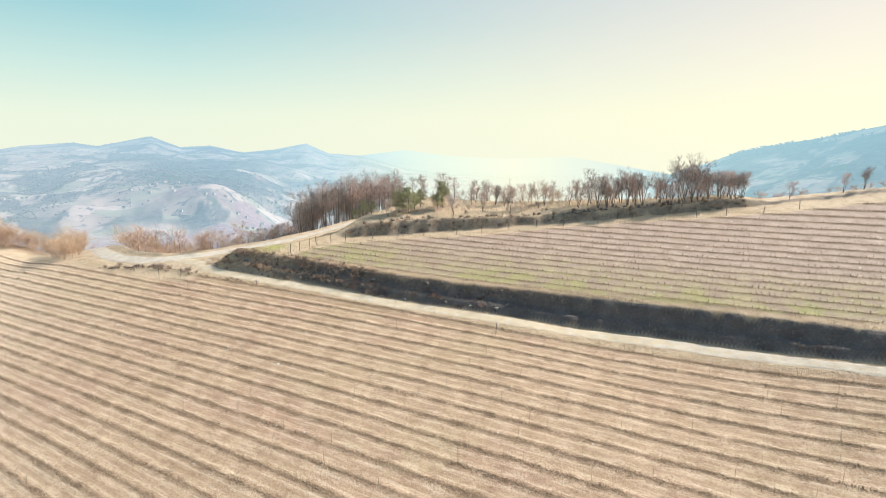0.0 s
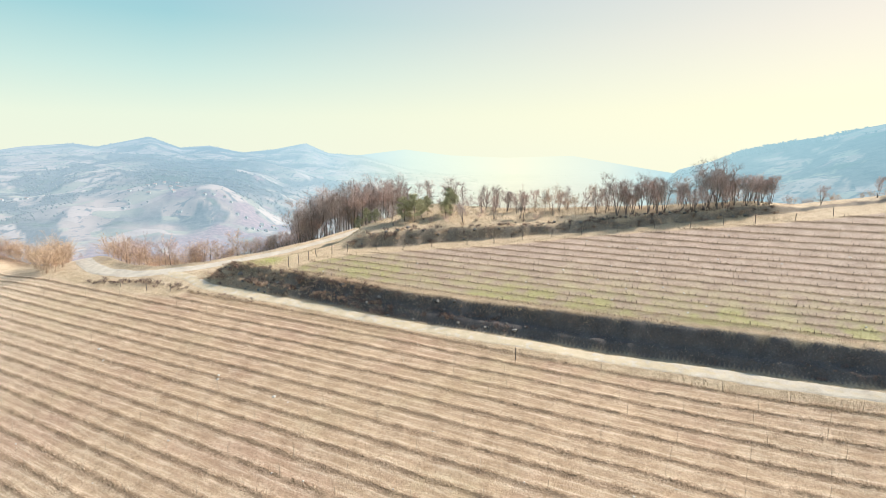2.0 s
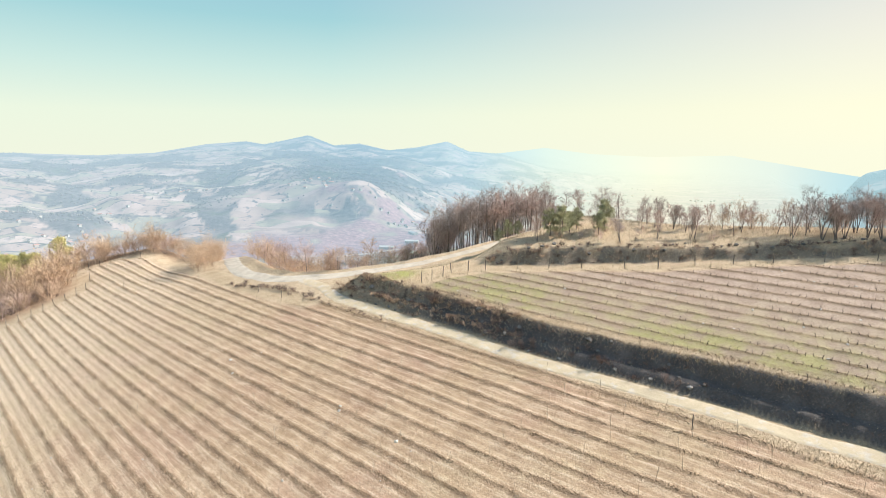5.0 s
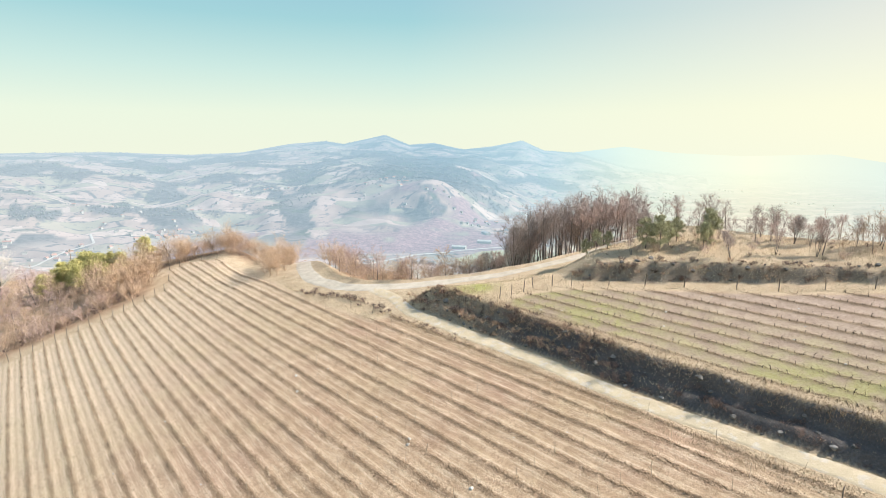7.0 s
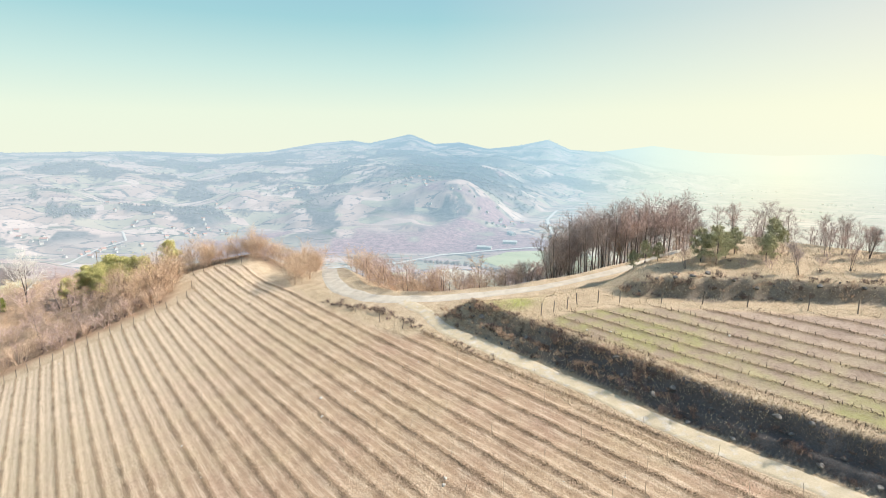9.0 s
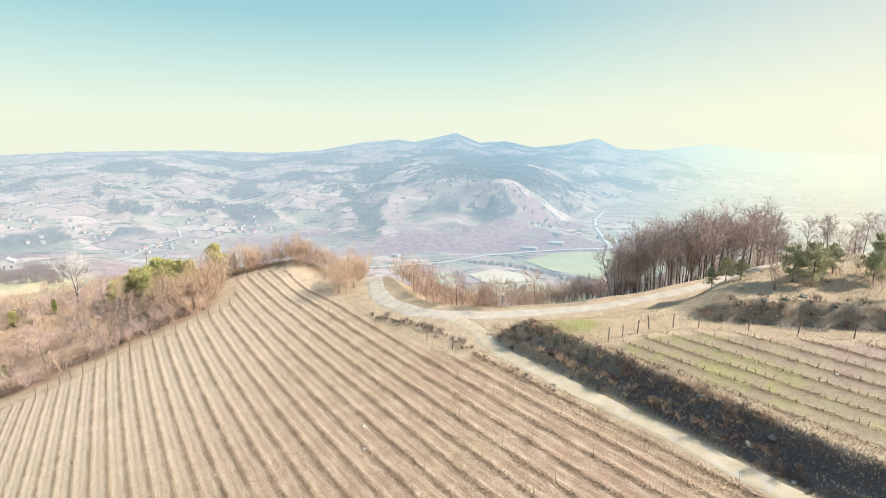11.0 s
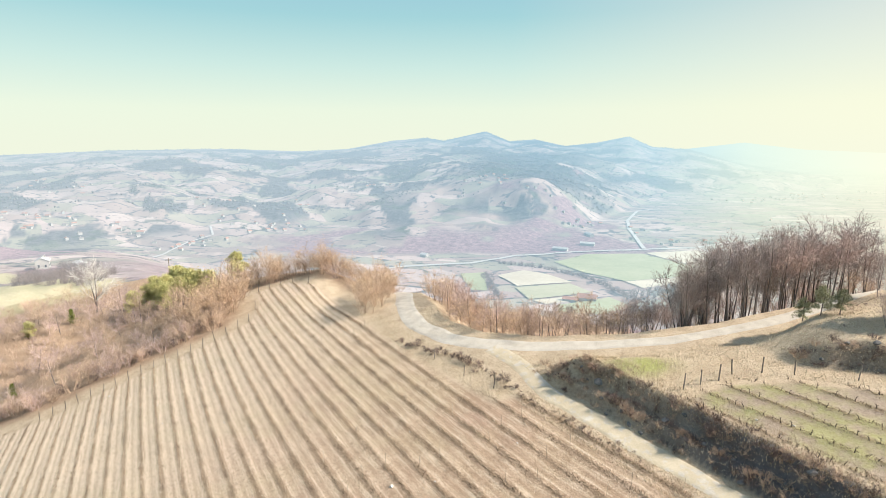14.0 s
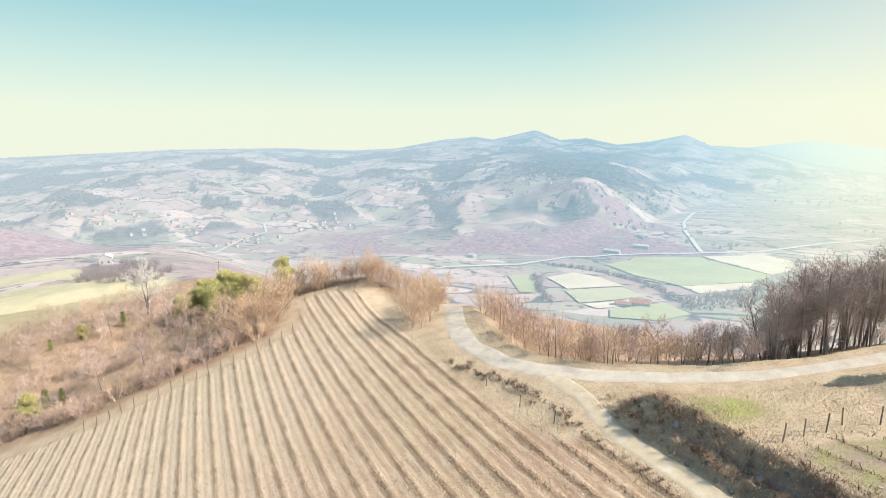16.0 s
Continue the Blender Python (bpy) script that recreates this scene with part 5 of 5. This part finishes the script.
roof_dull = far_mat_of("dull_roof", (0.24, 0.20, 0.18), (0.36, 0.31, 0.28), 0.3)
roof_grey = far_mat_of("grey_roof", (0.50, 0.47, 0.44), (0.64, 0.61, 0.57), 0.3)
glass_dark = far_mat_of("dark_window", (0.06, 0.06, 0.07), (0.10, 0.10, 0.11), 0.3)
far_twigs = far_mat_of("hedge_twigs", (0.20, 0.15, 0.13), (0.38, 0.30, 0.27), 0.2)


def far_z(x, y):
    return land(np.asarray(x, float), np.asarray(y, float))


def plot(name, pts, mat, label, lift=1.2):
    """A field: its outline filled with a grid that follows the ground."""
    xs, ys = [p[0] for p in pts], [p[1] for p in pts]
    n = 26
    gx_, gy_ = np.meshgrid(np.linspace(min(xs), max(xs), n), np.linspace(min(ys), max(ys), n))
    keep = inside(gx_, gy_, pts)
    d, qx_, qy_, _ = to_line(gx_, gy_, pts + pts[:1])
    near = ~keep & (d < 1.5 * max(np.ptp(xs), np.ptp(ys)) / n)
    px_, py_ = np.where(near, qx_, gx_), np.where(near, qy_, gy_)
    ok = keep | near
    co = np.stack([px_, py_, far_z(px_, py_) + lift], -1).reshape(-1, 3)
    i = np.arange(n * n).reshape(n, n)
    quads = np.stack([i[:-1, :-1], i[:-1, 1:], i[1:, 1:], i[1:, :-1]], -1).reshape(-1, 4)
    quads = quads[ok.reshape(-1)[quads].all(1)]
    me = mesh_from(name, co, quads)
    me.materials.append(mat)
    return tagged(new(name, me), label, "field", kind="structure")


plot("field_1", [(22, 890), (73, 953), (171, 976), (245, 866), (210, 817), (114, 770), (66, 814)], f_green, "broad green field of winter wheat in the valley")
plot("field_2", [(177, 983), (270, 1020), (305, 975), (279, 903), (246, 870)], f_pale, "pale stubble field beside the wheat")
plot("field_3", [(113, 768), (210, 815), (193, 778), (130, 738)], f_pale, "strip of pale bare field below the wheat")
plot("field_4", [(-59, 786), (-23, 817), (10, 796), (44, 758), (-28, 726)], f_pale, "pale straw-coloured field by the river")
plot("field_5", [(-31, 718), (39, 750), (65, 706), (-12, 660)], f_olive, "olive rough pasture by the river")
plot("field_6", [(-8, 656), (53, 691), (62, 675), (8, 640)], f_pale, "pale yard and stubble beside the farmhouse")
plot("field_7", [(21, 640), (70, 672), (82, 683), (105, 642), (67, 606), (20, 606)], f_green, "green meadow round the farmhouse")
plot("field_8", [(-114, 789), (-79, 805), (-65, 695), (-85, 697)], f_green, "narrow green field along a hedge")


def lane(name, pts, width, label, lift=1.6):
    ob = ribbon(name, pts, width, lift, label, 0.0, width * 0.1, far_z)
    ob.data.materials[0] = f_road
    return ob


lane("valley_road", [(-225, 807), (-212, 819), (-105, 860), (-40, 931), (31, 963), (178, 1012), (277, 1047), (403, 1152), (543, 1260)], 8, "pale main road along the valley floor")
lane("side_road", [(181, 1020), (189, 1240), (209, 1397), (265, 1600), (339, 1680)], 7, "pale side road winding up the valley")
lane("village_road", [(-600, 780), (-630, 864), (-657, 954), (-640, 1010), (-690, 1080)], 4, "pale road through the village")


def block(x0, x1, y0, y1, z0, z1):
    co = np.array([(x, y, z) for z in (z0, z1) for y in (y0, y1) for x in (x0, x1)], float)
    return co, np.array([(0, 2, 3, 1), (4, 5, 7, 6), (0, 1, 5, 4), (2, 6, 7, 3), (0, 4, 6, 2), (1, 3, 7, 5)])


def gable(w, l, z0, z1, over=0.5):
    x, y = w / 2 + over, l / 2 + over
    top = [(-x, -y, z0), (x, -y, z0), (x, y, z0), (-x, y, z0), (0, -y, z1), (0, y, z1)]
    low = [(a, b, c - 0.3) for a, b, c in top]
    co = np.array(top + low, float)
    return co, np.array([(0, 4, 5, 3), (1, 2, 5, 4), (6, 9, 11, 10), (7, 10, 11, 8), (0, 6, 10, 4), (1, 4, 10, 7), (3, 5, 11, 9), (2, 8, 11, 5), (0, 3, 9, 6), (1, 7, 8, 2)])


def end_walls(w, l, z0, z1):
    """The two gable triangles, each as a thin slab."""
    out = []
    for y in (-l / 2, l / 2 - 0.2):
        co = np.array([(-w / 2, y, z0), (w / 2, y, z0), (0.1, y, z1), (-0.1, y, z1), (-w / 2, y + 0.2, z0), (w / 2, y + 0.2, z0), (0.1, y + 0.2, z1), (-0.1, y + 0.2, z1)], float)
        out.append((co, np.array([(0, 1, 2, 3), (5, 4, 7, 6), (0, 4, 5, 1), (1, 5, 6, 2), (2, 6, 7, 3), (3, 7, 4, 0)])))
    return join(*out)


def house(w, l, h, ridge, roof, label, group, windows=True):
    root = tagged(new("house"), label, "house", group)
    piece("wall", join(block(-w / 2, w / 2, -l / 2, l / 2, -4, h), end_walls(w, l, h, h + ridge)), wall_white, root, "", False)
    piece("roof", gable(w, l, h, h + ridge), roof, root, "", False)
    piece("chimney", block(w * 0.12, w * 0.12 + 0.7, l * 0.1, l * 0.1 + 0.7, h + ridge * 0.4, h + ridge + 0.9), wall_white, root, "", False)
    if windows:
        for k in range(3):
            for zz in (1.0, 3.6) if h > 4.5 else (1.0,):
                y = -l / 2 + l * (k + 0.5) / 3
                piece("window", block(w / 2 - 0.05, w / 2 + 0.06, y - 0.55, y + 0.55, zz, zz + 1.4), glass_dark, root, "", False)
        for k in range(2):
            x = -w / 2 + w * (k + 0.5) / 2
            piece("window", block(x - 0.5, x + 0.5, -l / 2 - 0.06, -l / 2 + 0.05, 1.0, 2.4), glass_dark, root, "", False)
    return root


def put(root, x, y, turn, first):
    m = pose(x, y, float(far_z([x], [y])[0]) + 0.3, 0, 0, turn)
    if first:
        root.matrix_basis = m
        return root
    return copy_thing(root, m)


white_house = house(7, 8.5, 4.6, 2.2, roof_grey, "white two-storey house with a pale roof on the meadow ridge", "")
put(white_house, -305, 306, 40, True)
shed = house(5, 9, 2.6, 1.2, roof_grey, "low pale shed beside the white house", "", False)
put(shed, -290, 318, 60, True)
farm = house(12, 22, 3.8, 4.2, roof_red, "low farmhouse with a red tiled roof among valley fields", "")
put(farm, 55, 668, 78, True)
barn = house(8, 18, 3.2, 2.6, roof_red, "long barn with a red tiled roof beside the farmhouse", "")
put(barn, 36, 661, 80, True)
mill = house(9, 26, 4.0, 2.4, roof_grey, "long white farm building with a grey roof by the valley road", "valley sheds")
put(mill, 36, 992, 70, True)
put(mill, 86, 1040, 75, False)
put(mill, 96, 1128, 20, False)
hut = house(9, 13, 4.0, 2.6, roof_grey, "small pale house at the foot of the wooded hill", "")
put(hut, -189, 905, 60, True)
kinds = [house(5.5, 7.5, 3.0, 2.2, roof_red, "distant white house with a red roof on the hillside", "hill houses", False), house(5, 7, 2.8, 1.8, roof_dull, "distant pale house with a grey roof on the hillside", "hill houses", False)]
centres = [(-939, 927), (-925, 945), (-976, 942), (-660, 900), (-640, 949), (-812, 940), (-786, 957), (-597, 1106), (-560, 1115), (-536, 1106), (-576, 1570), (-465, 1607), (-150, 1451), (-139, 1530), (5, 1341), (77, 1275), (675, 1986), (861, 2108), (-576, 1356), (-1466, 1351), (-1214, 1320), (-754, 1270), (1006, 2104), (930, 2222), (1254, 2383), (779, 2053), (1210, 1794), (982, 1643), (605, 1369), (225, 1098), (161, 1249)]
seen = [True, True]
for cx, cy in centres:
    for _ in range(7):
        k = int(rng.random() < 0.45)
        put(kinds[k], cx + rng.normal() * 38, cy + rng.normal() * 38, rng.uniform(0, 180), seen[k])
        seen[k] = False


def hedge_row(pts, gap, size, label, wander=3.0, poly=None, n=0):
    """Bare bushes and trees of the valley, too far to pick apart, as one stand."""
    r = np.random.default_rng(int(abs(pts[0][0]) + 3))
    spots = along(pts, gap, wander) if not poly else scatter(n, poly, gap)
    segs = []
    for x, y in spots:
        z = float(far_z([x], [y])[0])
        h = size * r.uniform(0.6, 1.3)
        for _ in range(16 if size > 6 else 46):
            a, e = r.uniform(0, 6.28), r.uniform(0.1, 0.6)
            foot = (x + r.normal() * 0.8, y + r.normal() * 0.8, z)
            segs.append((*foot, foot[0] + math.cos(a) * h * e, foot[1] + math.sin(a) * h * e, z + h * r.uniform(0.6, 1.0), 0.28 if size > 6 else 0.05, 0.06 if size > 6 else 0.02))
    ob = new("hedge", mesh_from("hedge", *tubes(segs, 3)))
    ob.data.materials.append(far_twigs)
    return tagged(ob, label, "hedge", kind="stuff")


hedge_row([(-63, 872), (11, 837), (71, 780), (102, 705), (111, 666)], 2.2, 6.0, "grey leafless riverside trees between the fields")
hedge_row([(-76, 797), (-61, 712), (-45, 655)], 2.2, 6.0, "grey leafless hedge between two fields")
hedge_row([(106, 713)], 7.0, 8.0, "bare grey wood beside the valley farm", 2.0, [(106, 713), (209, 787), (245, 815), (187, 703), (116, 657)], 110)
hedge_row([(-205, 222)], 3.0, 5.0, "bare hedge on the meadow below the white house", 2.0, [(-215, 205), (-180, 205), (-190, 240), (-290, 295), (-300, 285)], 90)
hedge_row([(-300, 318), (-270, 300), (-255, 290)], 5.0, 5.0, "bare bushes beside the white house")


def utility_pole(x, y):
    root = tagged(new("utility_pole"), "slim wooden utility pole on the scrub slope", "pole")
    piece("pole", tubes([(0, 0, -0.5, 0, 0, 8.5, 0.12, 0.09)], 8), post_wood, root)
    piece("crossarm", block(-0.8, 0.8, -0.05, 0.05, 7.9, 8.05), post_wood, root, "", False)
    root.matrix_basis = pose(x, y, height_at(x, y), 0, 0, 30)


utility_pole(-106, 155)
